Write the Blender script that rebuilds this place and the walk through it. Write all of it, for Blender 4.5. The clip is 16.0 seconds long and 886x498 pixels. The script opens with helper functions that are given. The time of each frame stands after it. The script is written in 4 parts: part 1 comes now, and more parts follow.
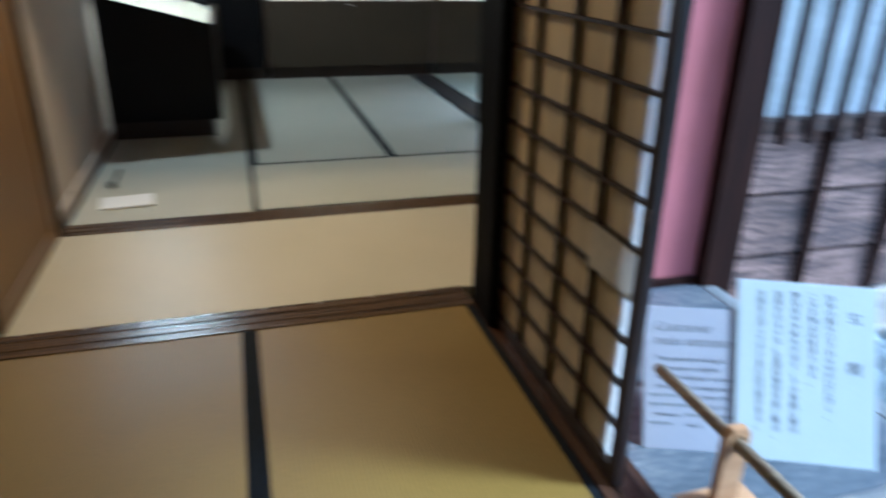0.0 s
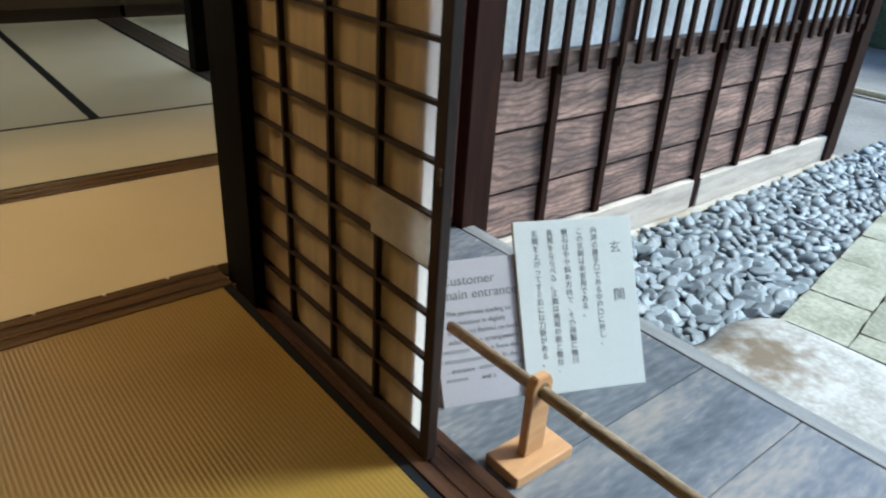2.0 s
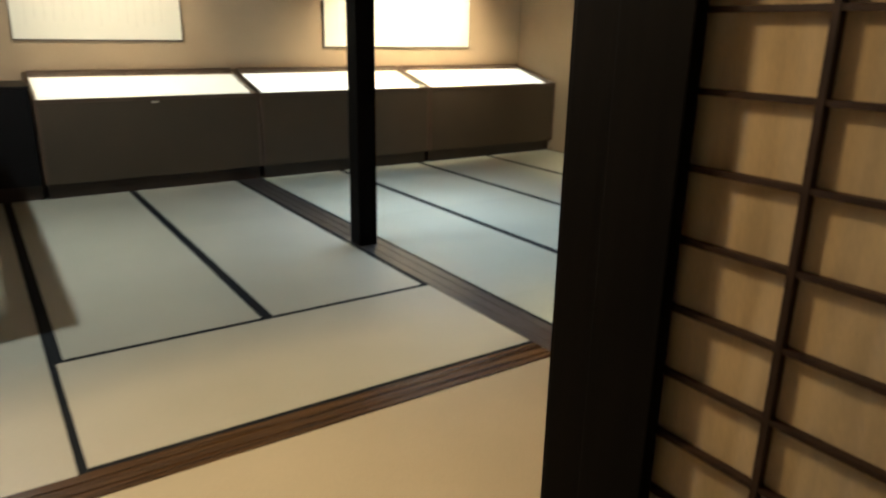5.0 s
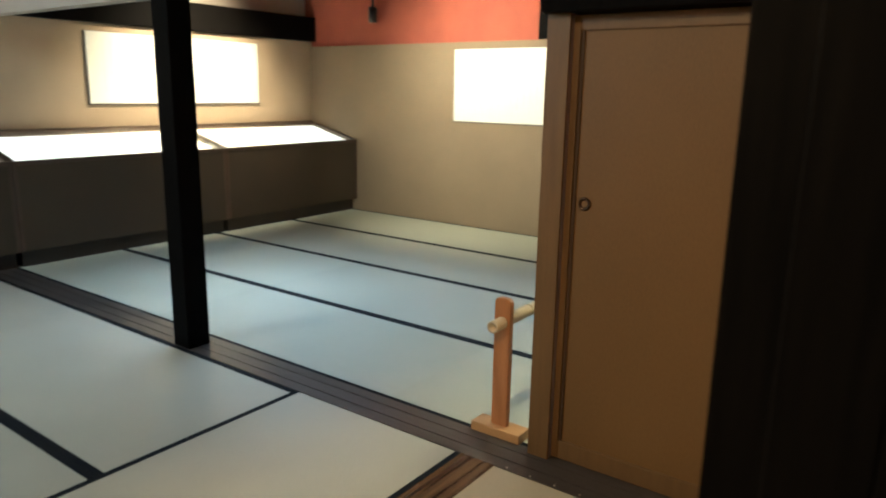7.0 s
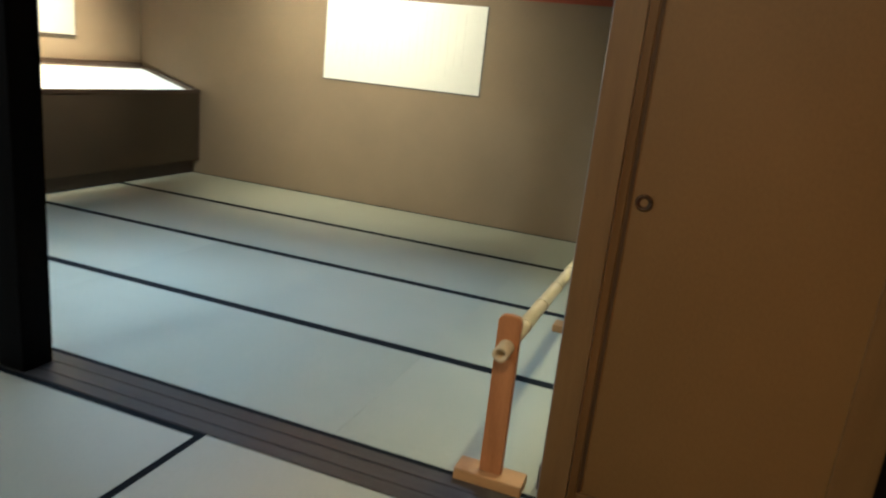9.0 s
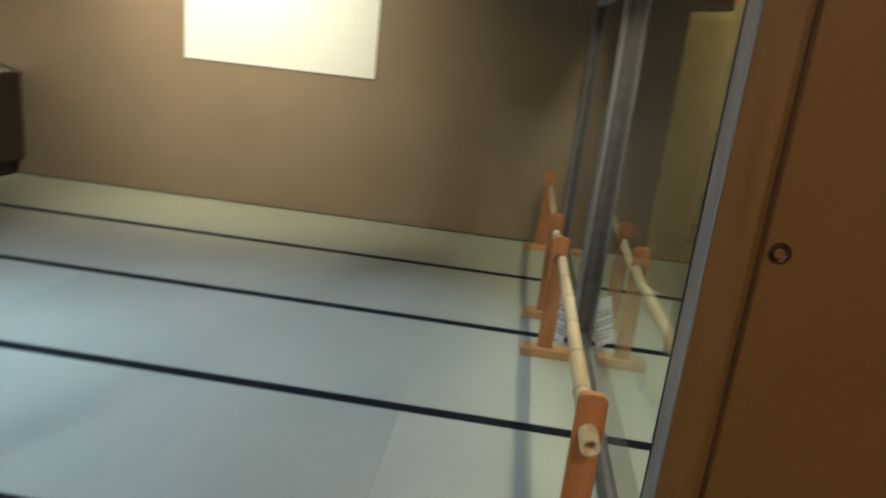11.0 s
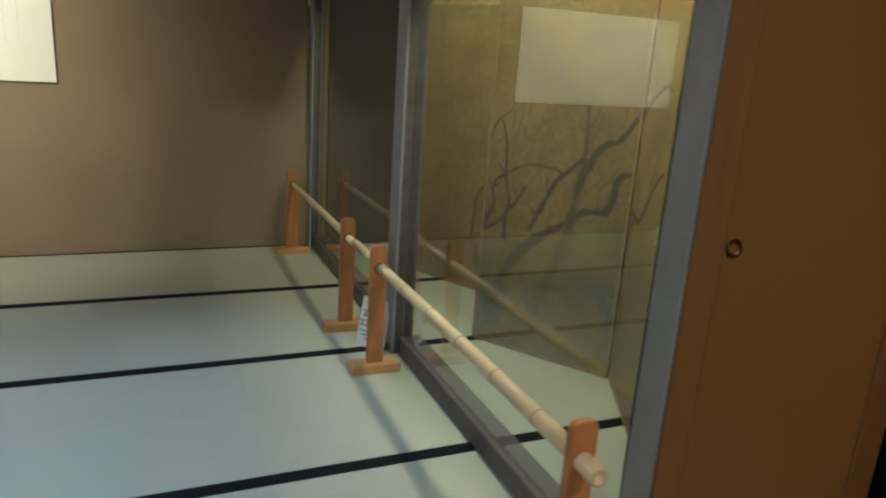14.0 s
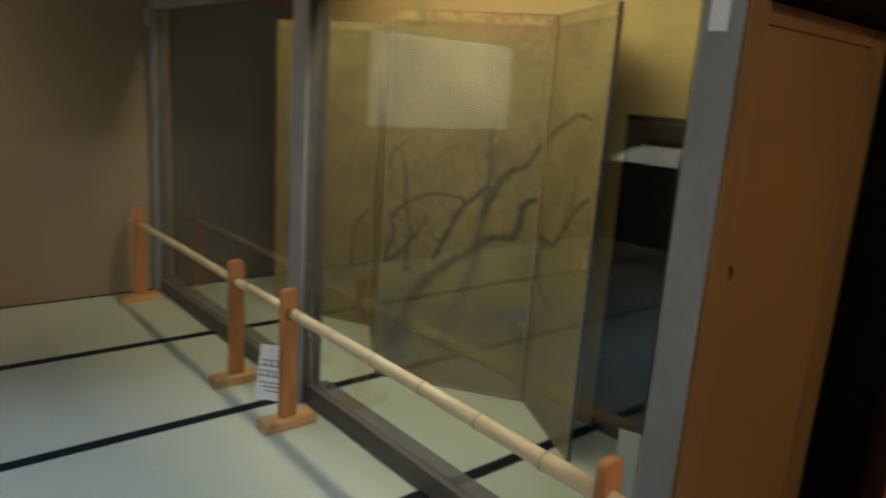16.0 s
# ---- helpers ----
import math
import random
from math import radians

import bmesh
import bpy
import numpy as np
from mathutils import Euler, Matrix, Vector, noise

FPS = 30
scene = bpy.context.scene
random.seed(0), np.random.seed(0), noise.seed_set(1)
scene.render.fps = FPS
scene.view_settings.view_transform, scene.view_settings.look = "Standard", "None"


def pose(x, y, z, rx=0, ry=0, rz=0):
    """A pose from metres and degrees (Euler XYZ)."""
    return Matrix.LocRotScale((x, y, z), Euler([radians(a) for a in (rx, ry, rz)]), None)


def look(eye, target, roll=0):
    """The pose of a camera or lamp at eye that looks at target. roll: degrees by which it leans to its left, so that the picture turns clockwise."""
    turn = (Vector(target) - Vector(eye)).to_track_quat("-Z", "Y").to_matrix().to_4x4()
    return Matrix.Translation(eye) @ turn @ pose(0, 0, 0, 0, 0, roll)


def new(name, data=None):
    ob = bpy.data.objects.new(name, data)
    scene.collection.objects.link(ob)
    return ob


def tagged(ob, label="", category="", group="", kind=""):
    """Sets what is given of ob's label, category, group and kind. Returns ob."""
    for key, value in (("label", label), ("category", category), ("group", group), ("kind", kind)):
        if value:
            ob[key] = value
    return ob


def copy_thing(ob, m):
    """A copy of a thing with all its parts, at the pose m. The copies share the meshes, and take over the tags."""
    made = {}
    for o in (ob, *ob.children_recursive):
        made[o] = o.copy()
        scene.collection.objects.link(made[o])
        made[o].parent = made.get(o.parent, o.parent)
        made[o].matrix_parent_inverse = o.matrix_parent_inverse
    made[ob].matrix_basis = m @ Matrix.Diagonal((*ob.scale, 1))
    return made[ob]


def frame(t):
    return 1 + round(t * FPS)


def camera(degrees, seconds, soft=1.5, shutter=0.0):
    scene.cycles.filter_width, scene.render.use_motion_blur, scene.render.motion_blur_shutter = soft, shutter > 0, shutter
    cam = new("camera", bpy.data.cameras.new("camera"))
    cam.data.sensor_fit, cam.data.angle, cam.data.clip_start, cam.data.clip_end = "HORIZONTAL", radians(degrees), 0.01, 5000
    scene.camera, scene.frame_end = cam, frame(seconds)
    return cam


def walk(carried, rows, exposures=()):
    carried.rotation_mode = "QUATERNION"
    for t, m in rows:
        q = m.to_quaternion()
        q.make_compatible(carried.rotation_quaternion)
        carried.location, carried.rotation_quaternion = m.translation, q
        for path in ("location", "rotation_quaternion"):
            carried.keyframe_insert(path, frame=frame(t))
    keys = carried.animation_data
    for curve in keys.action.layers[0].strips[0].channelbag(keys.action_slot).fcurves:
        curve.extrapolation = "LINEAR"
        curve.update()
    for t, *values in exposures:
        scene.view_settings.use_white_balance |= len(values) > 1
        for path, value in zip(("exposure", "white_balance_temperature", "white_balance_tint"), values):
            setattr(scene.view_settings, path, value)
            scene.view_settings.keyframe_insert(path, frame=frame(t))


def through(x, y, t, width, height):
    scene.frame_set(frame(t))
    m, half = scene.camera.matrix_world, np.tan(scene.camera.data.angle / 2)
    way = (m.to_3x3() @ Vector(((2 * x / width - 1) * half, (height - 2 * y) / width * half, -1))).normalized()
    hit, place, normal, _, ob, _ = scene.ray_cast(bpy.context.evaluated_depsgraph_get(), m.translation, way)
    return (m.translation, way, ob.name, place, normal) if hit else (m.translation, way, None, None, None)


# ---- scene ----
cam = camera(64.6, 16.0, soft=2.1, shutter=0.8)
PATH = [
    (0, (-1.951, -3.771, 1.347), (-1.435, -2.006, 0.561), 1.0),
    (0.5, (-1.969, -3.668, 1.329), (-1.04, -2.118, 0.472), 1.9),
    (1, (-1.943, -3.584, 1.313), (-0.852, -2.173, 0.408), 2.6),
    (1.5, (-1.944, -3.539, 1.314), (-0.796, -2.176, 0.406), 3.1),
    (2, (-1.956, -3.506, 1.317), (-0.798, -2.149, 0.413), 3.6),
    (2.5, (-1.969, -3.373, 1.346), (-0.876, -1.906, 0.537), 2.4),
    (3, (-2.021, -3.2, 1.347), (-1.038, -1.657, 0.539), 2.2),
    (3.5, (-2.072, -2.947, 1.353), (-1.009, -1.476, 0.511), 1.1),
    (4, (-2.099, -2.727, 1.369), (-1.069, -1.195, 0.599), -0.4),
    (4.5, (-2.079, -2.469, 1.401), (-1.105, -0.857, 0.73), -0.3),
    (5, (-2.061, -2.268, 1.399), (-0.993, -0.685, 0.806), 1.0),
    (7.3, (-2.087, -1.295, 1.384), (-0.473, -0.21, 0.918), -0.2),
    (7.5, (-2.097, -1.226, 1.362), (-0.468, -0.179, 0.863), -1.0),
    (8, (-2.0, -1.021, 1.335), (-0.338, -0.094, 0.72), 0.9),
    (8.2, (-1.96, -0.911, 1.316), (-0.261, -0.035, 0.729), 2.4),
    (10.5, (-1.431, 0.077, 1.336), (0.466, 0.379, 0.779), 7.6),
    (11, (-1.365, 0.232, 1.356), (0.551, 0.41, 0.811), 6.4),
    (11.5, (-1.343, 0.374, 1.373), (0.587, 0.233, 0.869), 2.5),
    (12, (-1.339, 0.444, 1.393), (0.589, 0.2, 0.921), 1.8),
    (12.5, (-1.267, 0.507, 1.376), (0.631, 0.126, 0.875), 3.5),
    (13, (-1.137, 0.626, 1.364), (0.722, 0.127, 0.822), 4.7),
    (13.5, (-1.054, 0.724, 1.378), (0.794, 0.143, 0.881), 5.5),
    (14, (-0.993, 0.899, 1.397), (0.775, 0.129, 0.866), 3.9),
    (14.5, (-0.949, 1.03, 1.399), (0.821, 0.28, 0.846), 3.3),
    (15, (-0.822, 1.117, 1.379), (0.909, 0.291, 0.81), 3.2),
    (15.5, (-0.723, 1.211, 1.416), (0.929, 0.179, 0.963), 4.7),
    (16, (-0.626, 1.261, 1.403), (0.86, -0.002, 0.959), 3.9),
]
EXPOSURE = [(0.0, 1.58, 4500, 4.0), (0.5, 1.55, 4500, -3.0), (1.0, 1.4, 4800, -2.0), (1.5, 1.37, 5600, 2.0), (2.5, 1.4, 6250, 6.0), (3.5, 1.68, 7800, 9.0), (4.0, 1.72, 8200, 10.0), (4.5, 1.75, 7600, 8.0), (5.0, 1.78, 5350, 5.0),
            (7.5, 1.68, 4850, 2.0), (8.0, 1.6, 4800, 1.0), (10.5, 1.43, 4900, 4.0), (12.5, 1.42, 4850, 3.0), (15.0, 1.38, 4800, 2.0), (16.0, 1.33, 5000, 4.0)]
walk(cam, [(row[0], look(*row[1:])) for row in PATH], EXPOSURE)

# ---- world, sun, large lights ----
sky_world = bpy.data.worlds.new("sky")
scene.world = sky_world
sky_world.use_nodes = True
_wn = sky_world.node_tree.nodes
_sky = _wn.new("ShaderNodeTexSky")
_sky.sky_type, _sky.sun_disc = "NISHITA", False
_sky.sun_elevation, _sky.sun_rotation = radians(42), radians(115)
sky_world.node_tree.links.new(_sky.outputs[0], _wn["Background"].inputs[0])
_wn["Background"].inputs[1].default_value = 0.15


def lamp(name, kind, energy, colour, m, size=0.1, size_y=None, spot=60, blend=0.6):
    data = bpy.data.lights.new(name, kind)
    data.energy, data.color = energy, colour
    if kind == "AREA":
        data.shape = "RECTANGLE" if size_y else "SQUARE"
        data.size = size
        if size_y:
            data.size_y = size_y
    elif kind == "SUN":
        data.angle = radians(size)
    else:
        data.shadow_soft_size = size
    if kind == "SPOT":
        data.spot_size, data.spot_blend = radians(spot), blend
    ob = new(name, data)
    ob.matrix_world = m
    return ob


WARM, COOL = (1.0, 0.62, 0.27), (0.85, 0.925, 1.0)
lamp("sun", "SUN", 2.45, (0.95, 1.0, 0.96), look((0, 0, 0), (-0.67, 0.31, -0.66)), 12)
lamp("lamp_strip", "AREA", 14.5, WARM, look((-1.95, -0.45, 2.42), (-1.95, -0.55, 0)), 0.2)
# weak warm fill added over the old mats, no such lamp in view
lamp("fill_warm_entrance_room", "AREA", 0.35, WARM, look((-2.3, -2.9, 2.42), (-2.0, -2.4, 0)), 0.4)
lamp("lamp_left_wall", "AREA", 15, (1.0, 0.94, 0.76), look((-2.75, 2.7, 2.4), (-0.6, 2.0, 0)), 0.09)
# two added cool spots stand in for the bluish daylight on the mats
lamp("fill_cool_end_room", "SPOT", 22, COOL, look((2.4, 0.4, 2.45), (1.4, 0.9, 0)), 0.3, spot=74, blend=0.9)
lamp("fill_cool_wide", "SPOT", 90, COOL, look((1.0, 2.4, 2.5), (1.0, 2.2, 0)), 0.7, spot=110, blend=1.0)
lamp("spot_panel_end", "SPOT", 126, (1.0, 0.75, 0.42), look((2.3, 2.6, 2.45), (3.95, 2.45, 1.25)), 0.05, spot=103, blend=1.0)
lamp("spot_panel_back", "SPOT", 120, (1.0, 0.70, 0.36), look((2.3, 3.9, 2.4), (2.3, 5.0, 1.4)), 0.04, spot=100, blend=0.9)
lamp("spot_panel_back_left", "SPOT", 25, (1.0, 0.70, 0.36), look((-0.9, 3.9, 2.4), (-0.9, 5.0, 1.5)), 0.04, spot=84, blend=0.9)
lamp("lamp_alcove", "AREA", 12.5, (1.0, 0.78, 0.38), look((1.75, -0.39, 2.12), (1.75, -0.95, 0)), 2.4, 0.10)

# ---- materials ----
def material(name, base, rough=0.6, dark=None, scale=6.0, stretch=(1, 1, 1), bump=0.1, fine=120.0, metal=0.0, mix=0.5,
             shift=True, spec=0.5, bands=None, detail=6.0, vary=0.0, accent=None, islands=False):
    """A surface with large stains (scale), fine grain (fine) and relief; bands: (spacing in metres, axis, depth) for woven ribs."""
    m = bpy.data.materials.new(name)
    m.use_nodes = True
    nt = m.node_tree
    n, l = nt.nodes, nt.links
    b = n["Principled BSDF"]
    b.inputs["Roughness"].default_value, b.inputs["Metallic"].default_value = rough, metal
    b.inputs["Specular IOR Level"].default_value = spec
    tc, mp = n.new("ShaderNodeTexCoord"), n.new("ShaderNodeMapping")
    mp.inputs["Scale"].default_value = stretch
    l.new(tc.outputs["Object"], mp.inputs["Vector"])
    if shift:
        info, mul = n.new("ShaderNodeObjectInfo"), n.new("ShaderNodeMath")
        mul.operation, mul.inputs[1].default_value = "MULTIPLY", 37.0
        l.new(info.outputs["Random"], mul.inputs[0])
        l.new(mul.outputs[0], mp.inputs["Location"])
    big, small = n.new("ShaderNodeTexNoise"), n.new("ShaderNodeTexNoise")
    big.inputs["Scale"].default_value, big.inputs["Detail"].default_value = scale, detail
    small.inputs["Scale"].default_value, small.inputs["Detail"].default_value = fine, 3.0
    for t in (big, small):
        l.new(mp.outputs[0], t.inputs["Vector"])
    dark = dark or tuple(c * 0.7 for c in base)
    ramp = n.new("ShaderNodeValToRGB")
    ramp.color_ramp.elements[0].position, ramp.color_ramp.elements[1].position = 0.32, 0.68
    ramp.color_ramp.elements[0].color, ramp.color_ramp.elements[1].color = (*dark, 1), (*base, 1)
    if accent:
        e = ramp.color_ramp.elements.new(accent[1])
        e.color = (*accent[0], 1)
    add = n.new("ShaderNodeMath")
    add.operation = "MULTIPLY_ADD"
    sub = n.new("ShaderNodeMath")
    sub.operation, sub.inputs[1].default_value = "SUBTRACT", 0.5
    l.new(small.outputs["Fac"], sub.inputs[0])
    l.new(sub.outputs[0], add.inputs[0])
    add.inputs[1].default_value = mix
    l.new(big.outputs["Fac"], add.inputs[2])
    l.new(add.outputs[0], ramp.inputs[0])
    out = ramp.outputs[0]
    if vary and shift:
        span, hsv = n.new("ShaderNodeMapRange"), n.new("ShaderNodeHueSaturation")
        span.inputs["To Min"].default_value, span.inputs["To Max"].default_value = 1 - vary, 1 + vary
        pick = info.outputs["Random"]
        if islands:
            geo, both_, part_of = n.new("ShaderNodeNewGeometry"), n.new("ShaderNodeMath"), n.new("ShaderNodeMath")
            both_.operation, part_of.operation = "ADD", "FRACT"
            l.new(geo.outputs["Random Per Island"], both_.inputs[0])
            l.new(pick, both_.inputs[1])
            l.new(both_.outputs[0], part_of.inputs[0])
            pick = part_of.outputs[0]
        l.new(pick, span.inputs["Value"])
        l.new(span.outputs[0], hsv.inputs["Value"])
        l.new(out, hsv.inputs["Color"])
        out = hsv.outputs[0]
    l.new(out, b.inputs["Base Color"])
    rr = n.new("ShaderNodeMapRange")
    rr.inputs["To Min"].default_value, rr.inputs["To Max"].default_value = max(0.02, rough - 0.08), min(1, rough + 0.08)
    l.new(big.outputs["Fac"], rr.inputs["Value"])
    l.new(rr.outputs[0], b.inputs["Roughness"])
    bp = n.new("ShaderNodeBump")
    bp.inputs["Strength"].default_value, bp.inputs["Distance"].default_value = bump, 0.004
    l.new(add.outputs[0], bp.inputs["Height"])
    last = bp
    if bands:
        step, axis, depth = bands
        w = n.new("ShaderNodeTexWave")
        w.wave_type, w.bands_direction = "BANDS", axis
        w.inputs["Scale"].default_value = 0.314 / step
        w.inputs["Distortion"].default_value, w.inputs["Detail"].default_value = 0.4, 1.0
        l.new(tc.outputs["Object"], w.inputs["Vector"])
        b2 = n.new("ShaderNodeBump")
        b2.inputs["Strength"].default_value, b2.inputs["Distance"].default_value = depth, 0.002
        l.new(w.outputs["Fac"], b2.inputs["Height"])
        l.new(bp.outputs[0], b2.inputs["Normal"])
        mx = n.new("ShaderNodeMix")
        mx.data_type, mx.blend_type = "RGBA", "MULTIPLY"
        mx.inputs[0].default_value = depth * 0.35
        l.new(out, mx.inputs[6])
        l.new(w.outputs["Color"], mx.inputs[7])
        l.new(mx.outputs[2], b.inputs["Base Color"])
        last = b2
    l.new(last.outputs[0], b.inputs["Normal"])
    return m


def glowing(name, colour, strength):
    m = bpy.data.materials.new(name)
    m.use_nodes = True
    b = m.node_tree.nodes["Principled BSDF"]
    b.inputs["Base Color"].default_value = (*colour, 1)
    b.inputs["Emission Color"].default_value = (*colour, 1)
    b.inputs["Emission Strength"].default_value = strength
    return m


def clear_glass(name):
    m = bpy.data.materials.new(name)
    m.use_nodes = True
    b = m.node_tree.nodes["Principled BSDF"]
    b.inputs["Base Color"].default_value = (0.88, 0.895, 0.87, 1)
    b.inputs["Roughness"].default_value = 0.0
    b.inputs["IOR"].default_value = 1.5
    b.inputs["Transmission Weight"].default_value = 1.0
    return m


def paper(name, base, through, stretch=(1, 1, 1), passed=None):
    m = material(name, base, 0.85, tuple(c * 0.62 for c in base), 3.0, stretch, bump=0.22, fine=40)
    nt = m.node_tree
    b, out = nt.nodes["Principled BSDF"], nt.nodes["Material Output"]
    t, mix = nt.nodes.new("ShaderNodeBsdfTranslucent"), nt.nodes.new("ShaderNodeMixShader")
    t.inputs[0].default_value = (*(passed or base), 1)
    mix.inputs[0].default_value = through
    nt.links.new(b.outputs[0], mix.inputs[1])
    nt.links.new(t.outputs[0], mix.inputs[2])
    nt.links.new(mix.outputs[0], out.inputs[0])
    return m


TATAMI_NEW = material("tatami rush greenish", (0.46, 0.478, 0.385), 0.42, (0.405, 0.43, 0.345), 1.6, bump=0.08, fine=90, bands=(0.009, "X", 0.28), vary=0.06)
TATAMI_STRIP = material("tatami rush warm straw", (0.55, 0.50, 0.36), 0.42, (0.49, 0.45, 0.32), 1.8, bump=0.06, fine=90, bands=(0.009, "Y", 0.15))
TATAMI_PALE = material("tatami rush pale straw", (0.47, 0.46, 0.375), 0.42, (0.42, 0.415, 0.335), 1.8, bump=0.08, fine=90, bands=(0.009, "X", 0.28), vary=0.06)
TATAMI_OLD = material("tatami rush old straw", (0.250, 0.163, 0.033), 0.44, (0.204, 0.130, 0.025), 1.8, bump=0.08, fine=90, bands=(0.0135, "X", 0.30))
BORDER = material("tatami border cloth", (0.009, 0.011, 0.015), 0.8, (0.006, 0.008, 0.010), 30, bump=0.2, fine=400, spec=0.12)
SILL = material("polished dark sill wood", (0.105, 0.060, 0.024), 0.24, (0.036, 0.020, 0.010), 3, (0.6, 14, 14), 0.12, 90, spec=0.5)
SILL_Y = material("polished dark sill wood lengthwise", (0.07, 0.034, 0.018), 0.24, (0.024, 0.012, 0.008), 3, (14, 0.6, 14), 0.15, 90)
SILL_GREY = material("dark grey sill wood", (0.06, 0.052, 0.046), 0.33, (0.038, 0.033, 0.03), 3, (14, 0.6, 14), 0.15, 90)
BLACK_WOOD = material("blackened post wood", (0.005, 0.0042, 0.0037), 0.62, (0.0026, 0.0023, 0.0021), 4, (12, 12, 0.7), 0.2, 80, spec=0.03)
BROWN_WOOD = material("dark brown exterior wood", (0.028, 0.0105, 0.0065), 0.6, (0.012, 0.005, 0.0035), 3, (10, 10, 0.8), 0.3, 70, spec=0.10)
BOARD_WOOD = material("weathered plank wood", (0.40, 0.250, 0.200), 0.55, (0.105, 0.070, 0.064), 1.6, (1.5, 7, 9), 0.6, 16, mix=0.5, detail=11, accent=((0.21, 0.130, 0.106), 0.5), vary=0.14)
RAIL_WOOD = material("dark weathered rail wood", (0.13, 0.078, 0.058), 0.6, (0.035, 0.021, 0.017), 3, (2, 9, 9), 0.3, 50)


def add_grain(m, spacing, dark):
    """Flowing growth lines across a board's height, bent round its knots."""
    nt = m.node_tree
    n, l = nt.nodes, nt.links
    tc, mp, wave, ramp, mix = (n.new("ShaderNode" + k) for k in ("TexCoord", "Mapping", "TexWave", "ValToRGB", "Mix"))
    info, mul = n.new("ShaderNodeObjectInfo"), n.new("ShaderNodeMath")
    mul.operation, mul.inputs[1].default_value = "MULTIPLY", 23.0
    l.new(info.outputs["Random"], mul.inputs[0])
    l.new(mul.outputs[0], mp.inputs["Location"])
    mp.inputs["Scale"].default_value = (0.42, 1.0, 1.0)
    l.new(tc.outputs["Object"], mp.inputs["Vector"])
    l.new(mp.outputs[0], wave.inputs["Vector"])
    wave.bands_direction = "Z"
    wave.inputs["Scale"].default_value = 0.314 / spacing
    wave.inputs["Distortion"].default_value, wave.inputs["Detail"].default_value = 16.0, 2.5
    wave.inputs["Detail Scale"].default_value = 0.62
    ramp.color_ramp.elements[0].position, ramp.color_ramp.elements[1].position = 0.05, 0.55
    ramp.color_ramp.elements[0].color, ramp.color_ramp.elements[1].color = (dark, dark, dark, 1), (1, 1, 1, 1)
    l.new(wave.outputs["Fac"], ramp.inputs[0])
    mix.data_type, mix.blend_type = "RGBA", "MULTIPLY"
    mix.inputs[0].default_value = 1.0
    b = n["Principled BSDF"]
    l.new(b.inputs["Base Color"].links[0].from_socket, mix.inputs[6])
    l.new(ramp.outputs[0], mix.inputs[7])
    l.new(mix.outputs[2], b.inputs["Base Color"])


add_grain(BOARD_WOOD, 0.034, 0.55)
SILL_PALE = material("weathered pale sill beam", (0.55, 0.49, 0.42), 0.75, (0.36, 0.31, 0.27), 3, (1, 6, 6), 0.4, 50)
DECK_WOOD = material("worn dark deck planks", (0.255, 0.235, 0.21), 0.26, (0.060, 0.070, 0.084), 1.9, (0.7, 2.6, 3), 0.3, 22, mix=0.6, detail=10, accent=((0.115, 0.128, 0.148), 0.50))
_e = DECK_WOOD.node_tree.nodes["Color Ramp"].color_ramp.elements
_e[0].position, _e[2].position = 0.25, 0.78
_e.new(0.62).color = (0.165, 0.17, 0.18, 1)
DECK_EDGE = material("grey deck edge beam", (0.235, 0.245, 0.25), 0.5, (0.15, 0.155, 0.16), 4, (8, 1, 8), 0.3, 60)
SHOJI_WOOD = material("dark stained lattice wood", (0.026, 0.013, 0.008), 0.5, (0.012, 0.006, 0.0045), 6, (8, 3, 3), 0.15, 90, spec=0.3)
AMADO_WOOD = material("storm door wood", (0.34, 0.195, 0.072), 0.7, (0.17, 0.092, 0.035), 3, (3, 9, 1.2), 0.3, 50)
SHOJI_PAPER = paper("aged shoji paper", (0.83, 0.69, 0.43), 0.5, (3, 9, 1.4), (0.74, 0.73, 0.71))
PATCH_PAPER = paper("shoji repair paper", (0.74, 0.69, 0.60), 0.45)
WINDOW_PAPER = paper("white window paper", (0.90, 0.96, 0.98), 0.05)
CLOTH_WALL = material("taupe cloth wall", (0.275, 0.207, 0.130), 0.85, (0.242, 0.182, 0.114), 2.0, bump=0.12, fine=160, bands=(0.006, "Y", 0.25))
# copy for the back wall, lightened to carry the glow round its boards
CLOTH_WALL_LIT = material("taupe cloth wall x lightened for glow", (0.46, 0.355, 0.24), 0.85, (0.41, 0.315, 0.21), 2.0, bump=0.12, fine=160, bands=(0.006, "X", 0.25))
RED_PLASTER = material("red ochre plaster", (0.42, 0.11, 0.06), 0.9, (0.33, 0.085, 0.05), 2.5, bump=0.35, fine=140)
PINK_PLASTER = material("faded red plaster", (0.46, 0.15, 0.16), 0.9, (0.38, 0.12, 0.12), 2.5, bump=0.3, fine=140)
OCHRE_WALL = material("gold ochre plaster", (0.38, 0.28, 0.105), 0.85, (0.32, 0.232, 0.082), 2.0, bump=0.2, fine=140)
PLASTER = material("plain plaster", (0.42, 0.37, 0.31), 0.9, (0.36, 0.31, 0.26), 1.5, bump=0.2, fine=120)
CEILING_WOOD = material("ceiling boards", (0.20, 0.12, 0.07), 0.6, (0.10, 0.06, 0.035), 2, (1, 9, 9), 0.2, 60)
DOOR_BROWN = material("brown door panel", (0.166, 0.088, 0.020), 0.55, (0.138, 0.072, 0.015), 2.0, (1, 1, 0.6), 0.08, 120)
FRAME_BROWN = material("brown door frame", (0.160, 0.088, 0.025), 0.5, (0.128, 0.069, 0.019), 3, (9, 9, 0.8), 0.12, 80)
